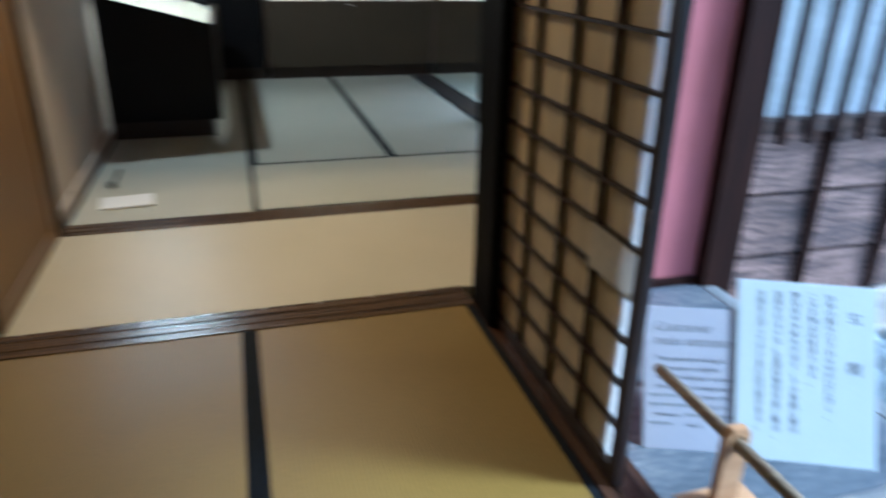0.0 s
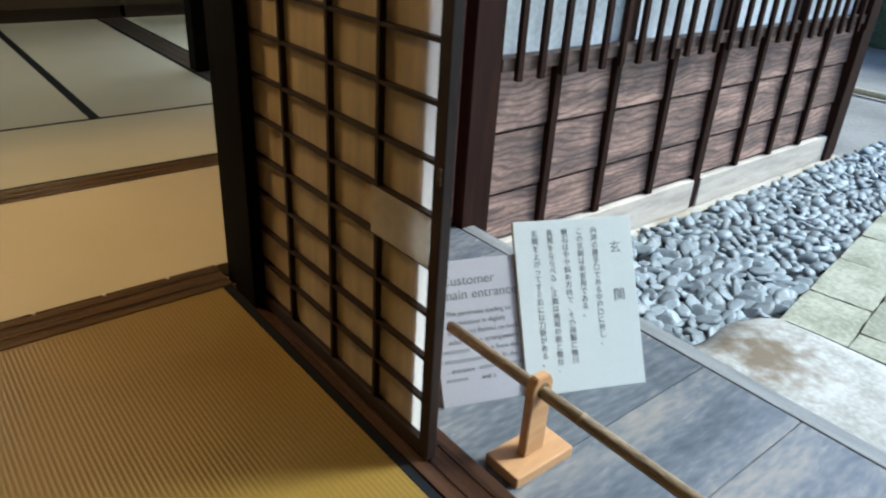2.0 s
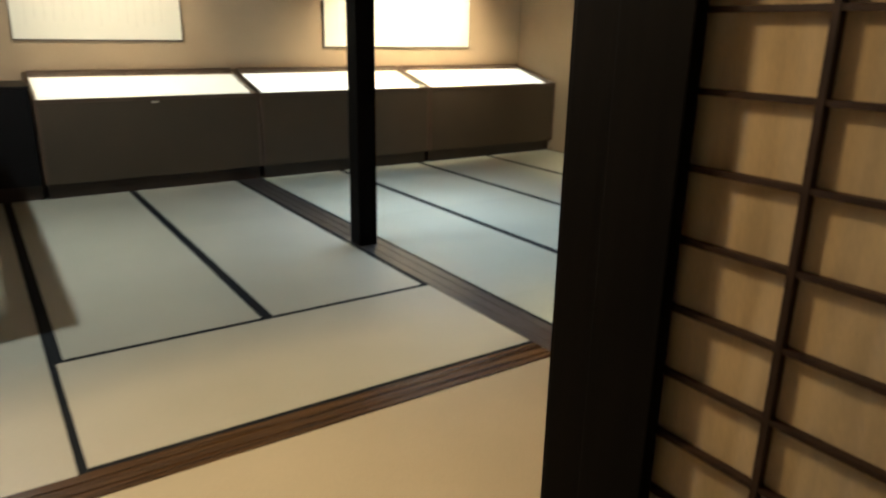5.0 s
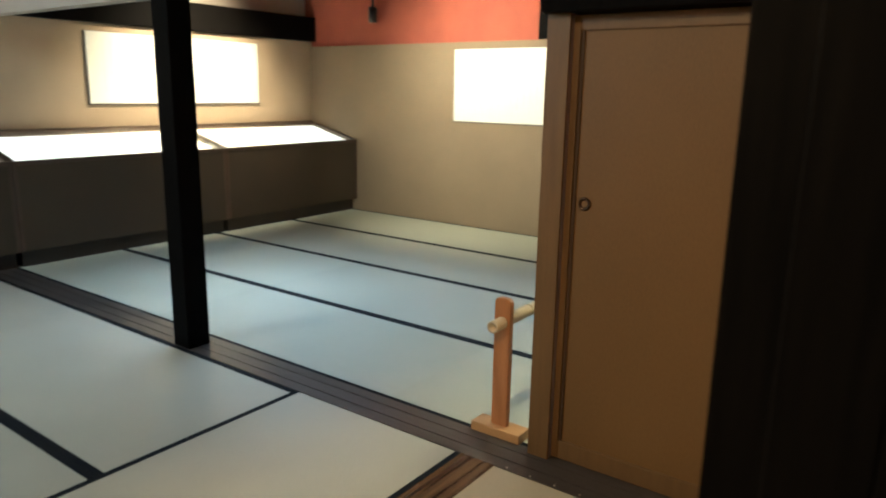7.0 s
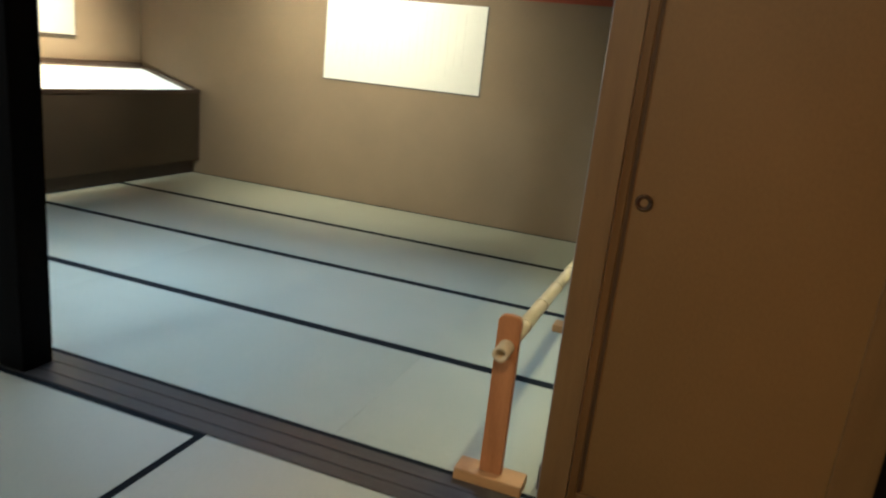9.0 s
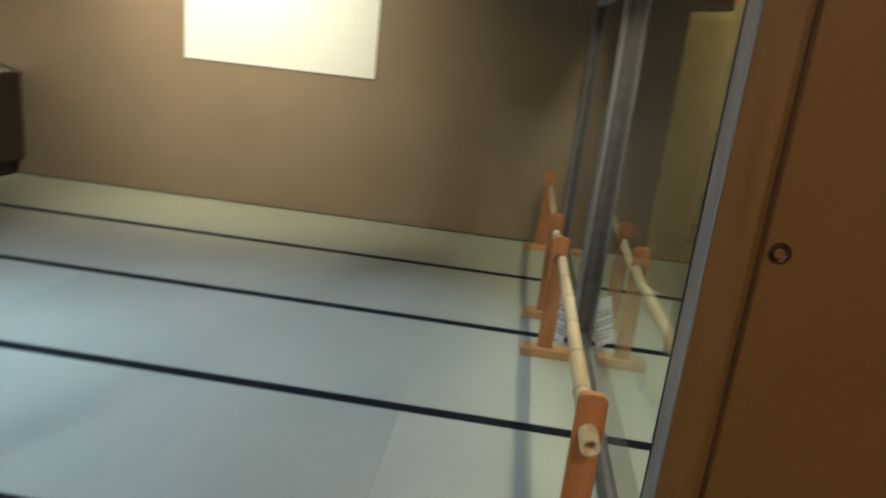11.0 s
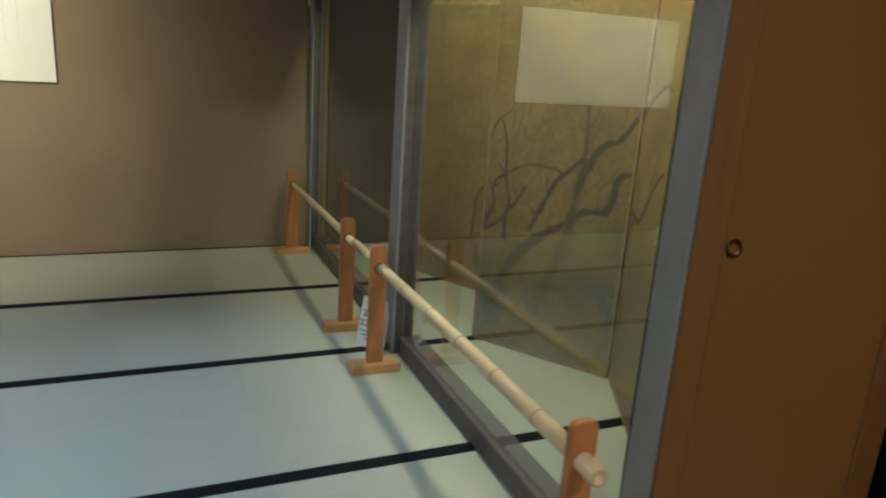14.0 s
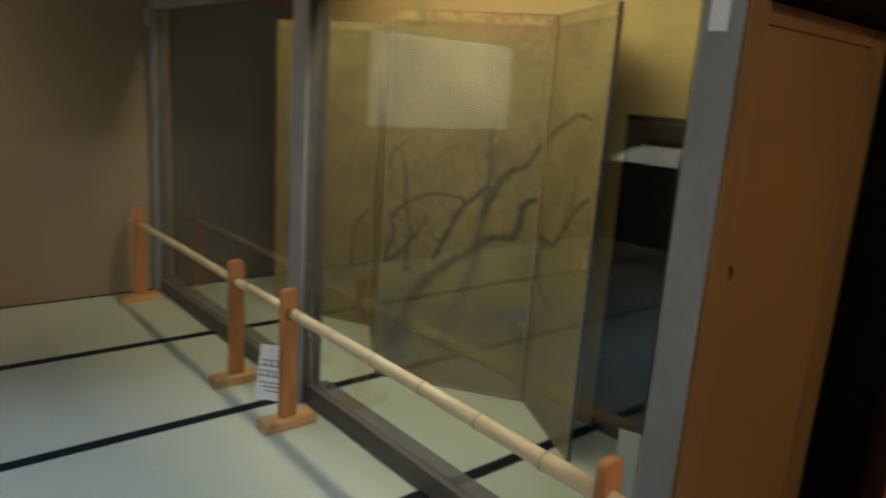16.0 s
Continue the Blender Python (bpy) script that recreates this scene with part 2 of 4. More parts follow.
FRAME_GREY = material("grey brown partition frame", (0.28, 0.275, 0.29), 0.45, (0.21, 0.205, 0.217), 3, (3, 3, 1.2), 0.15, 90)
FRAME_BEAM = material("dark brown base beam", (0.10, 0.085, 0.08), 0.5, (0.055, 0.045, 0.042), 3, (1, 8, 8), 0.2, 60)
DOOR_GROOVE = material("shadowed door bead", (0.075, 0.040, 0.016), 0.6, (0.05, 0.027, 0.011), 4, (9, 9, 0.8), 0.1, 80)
BRASS = material("dark bronze", (0.16, 0.10, 0.06), 0.32, (0.06, 0.04, 0.03), 40, metal=1.0, bump=0.05)
STEEL = material("bright nail head", (0.7, 0.68, 0.62), 0.3, (0.5, 0.48, 0.44), 40, metal=1.0, bump=0.02)
CASE_BROWN = material("case front cloth", (0.062, 0.045, 0.026), 0.75, (0.048, 0.035, 0.02), 2, bump=0.1, fine=200)
CASE_BLACK = material("case black lacquer", (0.006, 0.006, 0.007), 0.45, (0.004, 0.004, 0.005), 3, bump=0.05, spec=0.2)
CASE_EDGE = material("case edge wood", (0.085, 0.055, 0.033), 0.45, (0.05, 0.03, 0.02), 4, bump=0.1)
CASE_PLINTH = material("case plinth wood", (0.03, 0.018, 0.012), 0.4, (0.015, 0.01, 0.008), 4, bump=0.1)
# the beds themselves glow in place of lamps inside the cases
CASE_GLOW = glowing("lit case bed", (1.0, 0.86, 0.60), 0.9)
CASE_GLOW_DIM = glowing("lit case bed, dimmer", (1.0, 0.84, 0.60), 0.42)
PANEL_WHITE = material("white caption board", (0.84, 0.84, 0.78), 0.6, (0.8, 0.8, 0.74), 2, bump=0.02)
PANEL_EDGE = material("caption board edge", (0.09, 0.08, 0.075), 0.6)
INK_PALE = material("pale print", (0.77, 0.77, 0.72), 0.7, (0.70, 0.70, 0.65))
INK_GREY = material("grey print", (0.24, 0.24, 0.25), 0.7, (0.2, 0.2, 0.21))
INK = material("dark print", (0.17, 0.17, 0.178), 0.7)
# greyed to hold the shade that the Japanese board throws on the English one
SIGN_SHADED = material("sign sheet greyed for shade", (0.35, 0.34, 0.365), 0.5, (0.32, 0.31, 0.335), 3, bump=0.03)
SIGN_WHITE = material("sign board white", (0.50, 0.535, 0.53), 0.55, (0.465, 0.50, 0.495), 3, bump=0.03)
CARD_WHITE = material("white card", (0.78, 0.79, 0.82), 0.6, (0.74, 0.75, 0.78), 5, bump=0.02)
BAMBOO = material("pale bamboo", (0.66, 0.55, 0.36), 0.32, (0.54, 0.43, 0.25), 5, (0.6, 6, 6), 0.08, 60)
BAMBOO_NODE = material("bamboo node", (0.36, 0.26, 0.14), 0.5, (0.26, 0.18, 0.09), 20)
BAMBOO_AGED = material("aged bamboo", (0.31, 0.235, 0.15), 0.45, (0.13, 0.092, 0.055), 9, (4, 0.7, 4), 0.2, 60, mix=0.8)
STAND_WOOD = material("orange stand wood", (0.46, 0.20, 0.065), 0.4, (0.34, 0.135, 0.04), 4, (7, 7, 0.8), 0.1, 70)
STAND_BASE = material("light stand base wood", (0.54, 0.31, 0.12), 0.45, (0.44, 0.24, 0.085), 4, (7, 0.8, 7), 0.1, 70)
CEDAR = material("fresh cedar", (0.50, 0.28, 0.13), 0.55, (0.40, 0.21, 0.09), 4, (2, 9, 9), 0.12, 70)
GOLD = material("aged gold leaf paper", (0.195, 0.150, 0.054), 0.5, (0.120, 0.094, 0.036), 4.0, bump=0.06, fine=42, mix=0.9, spec=0.35, detail=10)
GOLD_EDGE = material("gold brocade edge", (0.34, 0.25, 0.09), 0.4, (0.18, 0.13, 0.05), 40, metal=0.3, bump=0.3)
INK_WASH = material("grey ink wash", (0.072, 0.059, 0.029), 0.7, (0.046, 0.039, 0.021), 14, bump=0.02)
INK_DARK = material("dark ink", (0.050, 0.043, 0.024), 0.7, (0.032, 0.028, 0.017), 14, bump=0.02)
INK_BLUE = material("blue grey wash", (0.100, 0.098, 0.060), 0.7, (0.080, 0.078, 0.050), 9, bump=0.02)
INK_FAINT = material("faint ink wash", (0.118, 0.094, 0.039), 0.7, (0.090, 0.072, 0.031), 14, bump=0.02)
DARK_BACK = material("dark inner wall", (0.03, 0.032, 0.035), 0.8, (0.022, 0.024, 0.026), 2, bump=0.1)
PEBBLE = material("blue grey river stone", (0.25, 0.292, 0.315), 0.5, (0.13, 0.153, 0.168), 7, bump=0.15, fine=110, vary=0.32, islands=True, spec=0.35)
PEBBLE_BED = material("dark gravel bed", (0.05, 0.05, 0.05), 0.9, (0.02, 0.02, 0.02), 20, bump=0.6, fine=60)
PAVER = material("mossy paving stone", (0.36, 0.36, 0.29), 0.85, (0.20, 0.21, 0.15), 4.5, bump=0.6, fine=45, mix=0.8)
GRANITE = material("pale step granite", (0.52, 0.50, 0.46), 0.75, (0.30, 0.255, 0.185), 2.4, bump=0.5, fine=55, mix=0.5)
STEP_GRANITE = material("stained step granite", (0.44, 0.44, 0.42), 0.75, (0.26, 0.255, 0.23), 5, bump=0.7, fine=45, mix=0.6, shift=False)
_n, _l = STEP_GRANITE.node_tree.nodes, STEP_GRANITE.node_tree.links
_tc, _ds, _nz, _sum, _mr, _mx = (_n.new("ShaderNode" + k) for k in ("TexCoord", "VectorMath", "TexNoise", "Math", "MapRange", "Mix"))
_ds.operation, _ds.inputs[1].default_value = "DISTANCE", (0.02, 0.42, 0.09)
_nz.inputs["Scale"].default_value, _nz.inputs["Detail"].default_value = 13.0, 10.0
_sum.operation, _sum.inputs[1].default_value = "MULTIPLY_ADD", 0.62
_mr.inputs["From Min"].default_value, _mr.inputs["From Max"].default_value = 0.36, 0.58
_mr.inputs["To Min"].default_value, _mr.inputs["To Max"].default_value = 0.95, 0.0
_mx.data_type = "RGBA"
_l.new(_tc.outputs["Object"], _ds.inputs[0])
_l.new(_tc.outputs["Object"], _nz.inputs["Vector"])
_l.new(_nz.outputs["Fac"], _sum.inputs[0])
_l.new(_ds.outputs["Value"], _sum.inputs[2])
_l.new(_sum.outputs[0], _mr.inputs["Value"])
_l.new(_mr.outputs[0], _mx.inputs[0])
_b = _n["Principled BSDF"]
_l.new(_b.inputs["Base Color"].links[0].from_socket, _mx.inputs[6])
_mx.inputs[7].default_value = (0.14, 0.10, 0.06, 1)
_l.new(_mx.outputs[2], _b.inputs["Base Color"])
EARTH = material("packed earth", (0.21, 0.205, 0.19), 0.8, (0.12, 0.115, 0.105), 1.2, bump=0.5, fine=30)
LEAF = material("hedge leaves", (0.05, 0.075, 0.035), 0.6, (0.02, 0.032, 0.018), 20, bump=0.2)
GLASS = clear_glass("partition glass")
LAMP_BLACK = material("lamp housing", (0.02, 0.02, 0.02), 0.4)


# ---- small builders ----
def box(bm, x0, x1, y0, y1, z0, z1, bev=0.0):
    made = bmesh.ops.create_cube(bm, size=1)["verts"]
    bmesh.ops.transform(bm, verts=made, matrix=Matrix.Translation(((x0 + x1) / 2, (y0 + y1) / 2, (z0 + z1) / 2)) @ Matrix.Diagonal((x1 - x0, y1 - y0, z1 - z0, 1)))
    if bev:
        edges = list({e for v in made for e in v.link_edges})
        bmesh.ops.bevel(bm, geom=edges, offset=bev, segments=2, affect="EDGES", profile=0.6)
    return bm


def solid(*dims, bev=0.003):
    return box(bmesh.new(), *dims, bev=bev)


def sheet(x, y0, y1, z0, z1):
    """A single upright sheet of paper, facing x."""
    bm = bmesh.new()
    bm.faces.new([bm.verts.new(p) for p in ((x, y0, z0), (x, y0, z1), (x, y1, z1), (x, y1, z0))])
    return bm


def prism(points, y0, y1, bev=0.0):
    """A profile in x and z, drawn out along y."""
    bm = bmesh.new()
    a, b = ([bm.verts.new((x, y, z)) for x, z in points] for y in (y0, y1))
    bm.faces.new(a)
    bm.faces.new(b[::-1])
    for i in range(len(points)):
        j = (i + 1) % len(points)
        bm.faces.new((a[j], a[i], b[i], b[j]))
    bmesh.ops.recalc_face_normals(bm, faces=bm.faces)
    if bev:
        bmesh.ops.bevel(bm, geom=list(bm.edges), offset=bev, segments=2, affect="EDGES")
    return bm


def rod(length, radius, sides=14, axis="X", bm=None, at=(0, 0, 0)):
    bm = bm or bmesh.new()
    turn = {"X": Matrix.Rotation(radians(90), 4, "Y"), "Y": Matrix.Rotation(radians(-90), 4, "X"), "Z": Matrix.Identity(4)}[axis]
    bmesh.ops.create_cone(bm, cap_ends=True, segments=sides, radius1=radius, radius2=radius, depth=length,
                          matrix=Matrix.Translation(at) @ turn @ Matrix.Translation((0, 0, length / 2)))
    return bm


def part(name, bm, mat, parent=None, label="", smooth=False, kind=""):
    me = bpy.data.meshes.new(name)
    if smooth:
        for f in bm.faces:
            f.smooth = True
    bm.to_mesh(me)
    bm.free()
    me.materials.append(mat)
    ob = new(name, me)
    ob.parent = parent
    return tagged(ob, label, kind=kind)


def thing(name, label, category, m=None, group=""):
    ob = new(name)
    ob.empty_display_size = 0.1
    ob.matrix_basis = m or Matrix.Identity(4)
    return tagged(ob, label, category, group)


def setting(name, bm, mat, label=""):
    return part(name, bm, mat, None, label, kind="structure")


def lettering(name, body, size, mat, parent, m, align="LEFT"):
    """Flat built-in lettering turned into a mesh."""
    cu = bpy.data.curves.new(name, "FONT")
    cu.body, cu.size, cu.align_x, cu.extrude = body, size, align, 0.0004
    ob = bpy.data.objects.new(name, cu)
    scene.collection.objects.link(ob)
    me = bpy.data.meshes.new_from_object(ob.evaluated_get(bpy.context.evaluated_depsgraph_get()))
    bpy.data.objects.remove(ob)
    me.materials.clear()
    me.materials.append(mat)
    made = new(name, me)
    made.parent = parent
    made.matrix_basis = m
    return made


# ---- floors ----
W = 0.955
sub = setting("floor", solid(-3.2, 4.0, -1.12, 5.2, -0.28, -0.055, bev=0), EARTH, "raised timber floor under the mats")
setting("floor_entrance_room", solid(-3.2, -0.97, -6.2, -1.12, -0.28, -0.055, bev=0), EARTH)


def mat_piece(x0, x1, y0, y1, rush, borders, label="woven rush tatami mat"):
    """One mat with its cloth borders; borders: 'x' on the two long edges facing x, 'y' on those facing y."""
    g, bw = 0.0003, 0.03
    inner = [x0 + g, x1 - g, y0 + g, y1 - g]
    strips = []
    if borders == "x":
        strips = [(inner[0], inner[0] + bw, inner[2], inner[3]), (inner[1] - bw, inner[1], inner[2], inner[3])]
        core = (inner[0] + bw, inner[1] - bw, inner[2], inner[3])
    elif borders == "y":
        strips = [(inner[0], inner[1], inner[2], inner[2] + bw), (inner[0], inner[1], inner[3] - bw, inner[3])]
        core = (inner[0], inner[1], inner[2] + bw, inner[3] - bw)
    else:
        core = inner
    cx, cy = (x0 + x1) / 2, (y0 + y1) / 2
    ob = part("tatami_mat", solid(core[0] - cx, core[1] - cx, core[2] - cy, core[3] - cy, -0.052, 0.0, bev=0.0006), rush, sub, label)
    ob.location = (cx, cy, 0)
    for s in strips:
        part("border", solid(s[0] - cx, s[1] - cx, s[2] - cy, s[3] - cy, -0.052, 0.0012, bev=0.002), BORDER, ob, "black cloth border")


# end room with the glass partition
xs = [0.2, 1.08, 1.08 + W, 1.08 + 2 * W, 3.95]
for i in range(4):
    for y0, y1 in ((-1.12, 0.555), (0.555, 2.465), (2.465, 4.33)):
        mat_piece(xs[i], xs[i + 1], y0, y1, TATAMI_NEW, "x", "greenish rush tatami mat with black borders")
# middle room
for x0, x1 in ((-W, 0), (-2 * W, -W), (-2.9, -2 * W)):
    for y0, y1 in ((W, 2.85), (2.85, 4.33)):
        mat_piece(x0, x1, y0, y1, TATAMI_PALE, "x")
mat_piece(-2 * W, 0, 0, W, TATAMI_PALE, "y")
mat_piece(-2.9, -2 * W, 0, W, TATAMI_PALE, "x")
# passage strip, and the room beside the entrance
mat_piece(-2.88, 0, -1.165, -0.15, TATAMI_STRIP, "", "long straw tatami mat in the passage")
for y0, y1 in ((-3.245, -1.335), (-5.155, -3.245), (-6.1, -5.155)):
    mat_piece(-2.0, -1.11, y0, y1, TATAMI_OLD, "x")
    mat_piece(-2.96, -2.0, y0, y1, TATAMI_OLD, "x")


def grooved(name, x0, x1, y0, y1, mat, along, z=0.004, label=""):
    """A threshold beam with two sliding-door grooves along its length."""
    bm = bmesh.new()
    n = [0.0, 0.2, 0.32, 0.46, 0.56, 0.70, 0.82, 1.0]
    for i in range(len(n) - 1):
        top = z - (0.003 if i in (1, 4) else 0.0)
        if along == "X":
            box(bm, x0, x1, y0 + (y1 - y0) * n[i], y0 + (y1 - y0) * n[i + 1], -0.06, top)
        else:
            box(bm, x0 + (x1 - x0) * n[i], x0 + (x1 - x0) * n[i + 1], y0, y1, -0.06, top)
    return setting(name, bm, mat, label)


sill_1 = grooved("sill_1", -2.96, -1.1, -1.335, -1.165, SILL, "X", label="polished grooved wooden threshold")
sill_2 = grooved("sill_2", -2.88, 0.0, -0.15, 0.0, SILL, "X", label="polished grooved wooden threshold")
sill_3 = grooved("sill_3", 0.0, 0.2, -1.12, 4.33, SILL_GREY, "Y", label="dark grey grooved wooden threshold")
sill_4 = grooved("sill_4", -1.11, -0.97, -4.6, -1.335, SILL_Y, "Y", 0.006, label="grooved shoji threshold at the entrance")
for k in range(8):
    nail = part("nail", rod(0.003, 0.006, 10, "Z", at=(0, 0, 0)), STEEL, sill_1, "bright nail head")
    nail.location = (-1.28 - 0.22 * k, -1.172, 0.0035)
for k in range(9):
    nail = part("nail", rod(0.003, 0.004, 8, "Z"), STEEL, sill_3, "small staple")
    nail.location = (0.012, -0.2 - 0.1 * k, 0.0035)

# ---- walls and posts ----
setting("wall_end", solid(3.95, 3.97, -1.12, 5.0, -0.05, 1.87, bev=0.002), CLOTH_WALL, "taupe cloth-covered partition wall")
setting("wall_end_upper", solid(3.985, 4.02, -1.2, 5.1, -0.05, 2.6, bev=0), RED_PLASTER, "red ochre plaster wall above the partition")
setting("wall_back", solid(-3.0, 3.985, 5.0, 5.1, -0.05, 1.93, bev=0.002), CLOTH_WALL_LIT, "beige cloth-covered wall behind the cases, lightened for the spot glow")
setting("wall_back_upper", solid(-3.0, 4.0, 5.1, 5.2, -0.05, 2.6, bev=0), PLASTER)
setting("beam_back", solid(-3.0, 3.982, 4.93, 5.09, 1.932, 2.2, bev=0.006), BLACK_WOOD, "blackened beam over the back wall")
setting("wall_left", solid(-3.02, -2.92, -0.02, 5.0, -0.05, 2.6, bev=0.002), PLASTER, "grey plaster wall beside the cases")
setting("baseboard", solid(-2.92, -2.895, 0.0, 4.9, 0.0, 0.07, bev=0.003), SILL_PALE, "pale wooden baseboard")
setting("post_left", solid(-3.02, -2.88, -0.16, -0.02, -0.05, 2.6, bev=0.004), BLACK_WOOD, "dark wooden corner post")
setting("wall_outer_left", solid(-3.2, -3.05, -6.2, 5.2, -0.05, 2.6, bev=0), PLASTER)
setting("wall_rear", solid(-3.1, -0.9, -6.2, -6.1, -0.05, 2.6, bev=0), PLASTER)
# out of view, drawn forward to narrow the opening and cut daylight
setting("wall_entrance_rear", solid(-1.08, -0.95, -6.2, -3.7, -0.3, 2.6, bev=0), PLASTER)
setting("ceiling", solid(-3.2, 4.04, -1.3, 5.2, 2.6, 2.7, bev=0), CEILING_WOOD)
# its reach beyond the deck is unseen, set to shade notices and boards
setting("ceiling_entrance", solid(-3.2, 0.9, -6.3, -1.3, 2.6, 2.7, bev=0), CEILING_WOOD)
setting("header_entrance", solid(-1.13, -0.95, -3.702, -1.335, 1.8, 2.6, bev=0), PLASTER)
# two unseen lintels, added to cut off the strip lamp's light
setting("lintel_passage", solid(-2.915, 0.018, -0.15, -0.004, 1.82, 2.6, bev=0), PLASTER, "unseen plaster lintel over the sliding-door track, stops lamplight")
setting("lintel_end_room", solid(0.02, 0.108, -1.07, 4.93, 1.82, 2.6, bev=0), PLASTER, "unseen plaster lintel over the end room's track, stops lamplight")
setting("wall_red", solid(-0.90, 0.0, -1.27, -1.15, -0.05, 2.6, bev=0), RED_PLASTER, "red ochre plaster wall beside the sliding door")
setting("wall_pink", solid(-0.95, 0.0, -1.30, -1.274, 0.0, 2.6, bev=0), PINK_PLASTER, "faded red plaster on the entrance side")
setting("trim_pink", solid(-0.97, 0.0, -1.325, -1.272, -0.05, -0.002, bev=0.003), BROWN_WOOD)
setting("post_corner", solid(-0.03, 0.13, -1.37, -1.13, -0.42, 2.6, bev=0.006), BROWN_WOOD, "dark brown corner post of the entrance")
setting("post_sliding_door", solid(0.02, 0.19, -1.12, -1.075, 0.0, 2.6, bev=0.004), BLACK_WOOD)
setting("post_passage", solid(-0.985, -0.90, -1.24, -1.14, -0.05, 2.6, bev=0.004), BLACK_WOOD, "dark wooden post at the end of the red wall")
setting("post_shoji", solid(-1.08, -0.955, -1.38, -1.245, -0.05, 2.6, bev=0.006), BLACK_WOOD, "blackened wooden post between the rooms")
setting("jamb_shoji", solid(-1.11, -1.078, -1.54, -1.382, 0.007, 2.6, bev=0.004), BLACK_WOOD, "dark wooden jamb board beside the shoji")
setting("post_room", solid(0.0, 0.135, 1.79, 1.925, 0.0, 2.6, bev=0.008), BLACK_WOOD, "blackened square post on the threshold")
setting("header_door", solid(0.11, 0.30, -1.075, -0.2, 1.65, 2.6, bev=0.004), BLACK_WOOD)
setting("wall_alcove_back", solid(0.13, 3.98, -1.22, -1.14, -0.05, 2.6, bev=0), OCHRE_WALL, "ochre plaster wall behind the folding screen")
# alcove side, end and ceiling coloured near-black to keep its inside dim
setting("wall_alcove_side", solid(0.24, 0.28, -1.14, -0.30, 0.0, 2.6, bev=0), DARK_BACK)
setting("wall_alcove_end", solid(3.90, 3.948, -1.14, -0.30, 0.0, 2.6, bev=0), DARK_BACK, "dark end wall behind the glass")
# added black board, stands in for the folding screen's shadow on the wall
board_shade = thing("dark_board", "black board added for the screen's shadow on the ochre wall", "board", pose(0.29, -1.136, 0))
part("panel", solid(0.0, 0.80, 0.0, 0.02, 0.0, 1.33, bev=0.003), CASE_BLACK, board_shade)
part("top_rail", solid(0.0, 0.80, -0.001, 0.024, 1.331, 1.355, bev=0.003), CASE_BLACK, board_shade)
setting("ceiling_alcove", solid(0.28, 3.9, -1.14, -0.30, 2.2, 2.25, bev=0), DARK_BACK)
setting("header_glass", solid(0.17, 3.95, -0.29, -0.16, 1.84, 2.6, bev=0), FRAME_GREY)
setting("roof_back", solid(-3.3, 4.2, -1.3, 5.3, 2.72, 2.85, bev=0), BROWN_WOOD)

# sliding door leaf at the end of the passage, and one on its other side
def sliding_door(m, label, width=0.79, height=1.64):
    d = thing("sliding_door", label, "door", m)
    part("panel", solid(-0.006, 0.006, 0.02, width - 0.02, 0.03, height - 0.02), DOOR_BROWN, d)
    for a, b in ((0.0, 0.105), (width - 0.03, width)):
        part("stile", solid(-0.016, 0.016, a, b, 0.0, height), FRAME_BROWN, d)
    # bead browned darker than the frame to hold the groove's shade
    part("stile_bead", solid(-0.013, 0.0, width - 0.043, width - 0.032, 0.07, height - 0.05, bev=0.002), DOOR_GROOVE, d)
    part("rail", solid(-0.0155, 0.0155, 0.105, width - 0.03, 0.0, 0.075), FRAME_BROWN, d)
    part("rail", solid(-0.0155, 0.0155, 0.105, width - 0.03, height - 0.05, height), FRAME_BROWN, d)
    return d


def pull(parent, x, y, z):
    bm = bmesh.new()
    prof = [(0.0, -0.004), (0.010, -0.004), (0.015, 0.0), (0.019, 0.0045), (0.023, 0.003), (0.024, 0.0)]
    rings = [[bm.verts.new((-h, r * math.cos(a), r * math.sin(a))) for a in [k * math.tau / 20 for k in range(20)]] for r, h in prof[1:]]
    mid = bm.verts.new((0.004, 0, 0))
    for k in range(20):
        bm.faces.new((mid, rings[0][k], rings[0][(k + 1) % 20]))
        for a, b in zip(rings, rings[1:]):
            bm.faces.new((a[k], b[k], b[(k + 1) % 20], a[(k + 1) % 20]))
    bmesh.ops.recalc_face_normals(bm, faces=bm.faces)
    ob = part("pull", bm, BRASS, parent, "round dark bronze finger pull", True)
    ob.location = (x, y, z)


door = sliding_door(pose(0.208, -1.075, 0.006), "brown papered sliding door with a round bronze pull, closed")
pull(door, -0.009, 0.712, 1.0)
door_b = sliding_door(pose(-2.89, -0.17, 0.006, 0, 0, 180), "brown papered sliding door closing the passage", 0.98)
setting("wall_passage_left", solid(-3.02, -2.915, -1.17, -0.16, -0.05, 2.6, bev=0), PLASTER)

# ---- glass partition with its frame ----
# dark posts with a planed strip, made paler for the lamplight on the room side
part_frame = thing("glass_partition", "grey-brown framed glass partition in front of a folding screen", "partition", pose(0, -0.2, 0))
part("post", solid(0.17, 0.268, -0.09, 0.0, 0.0, 1.84, bev=0.004), FRAME_GREY, part_frame, "broad grey-brown end post")
part("post_lining", solid(0.1595, 0.1695, -0.09, -0.004, 0.0, 1.84, bev=0.002), FRAME_BROWN, part_frame, "brown lining board")
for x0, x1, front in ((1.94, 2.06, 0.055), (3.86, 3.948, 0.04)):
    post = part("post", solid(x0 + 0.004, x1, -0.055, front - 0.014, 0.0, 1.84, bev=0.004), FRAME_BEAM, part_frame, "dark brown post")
    part("cover_strip", solid(x0, x1, front - 0.0135, front, 0.0, 1.84, bev=0.003), FRAME_GREY, post, "planed cover strip, pale grey for the lit room side")
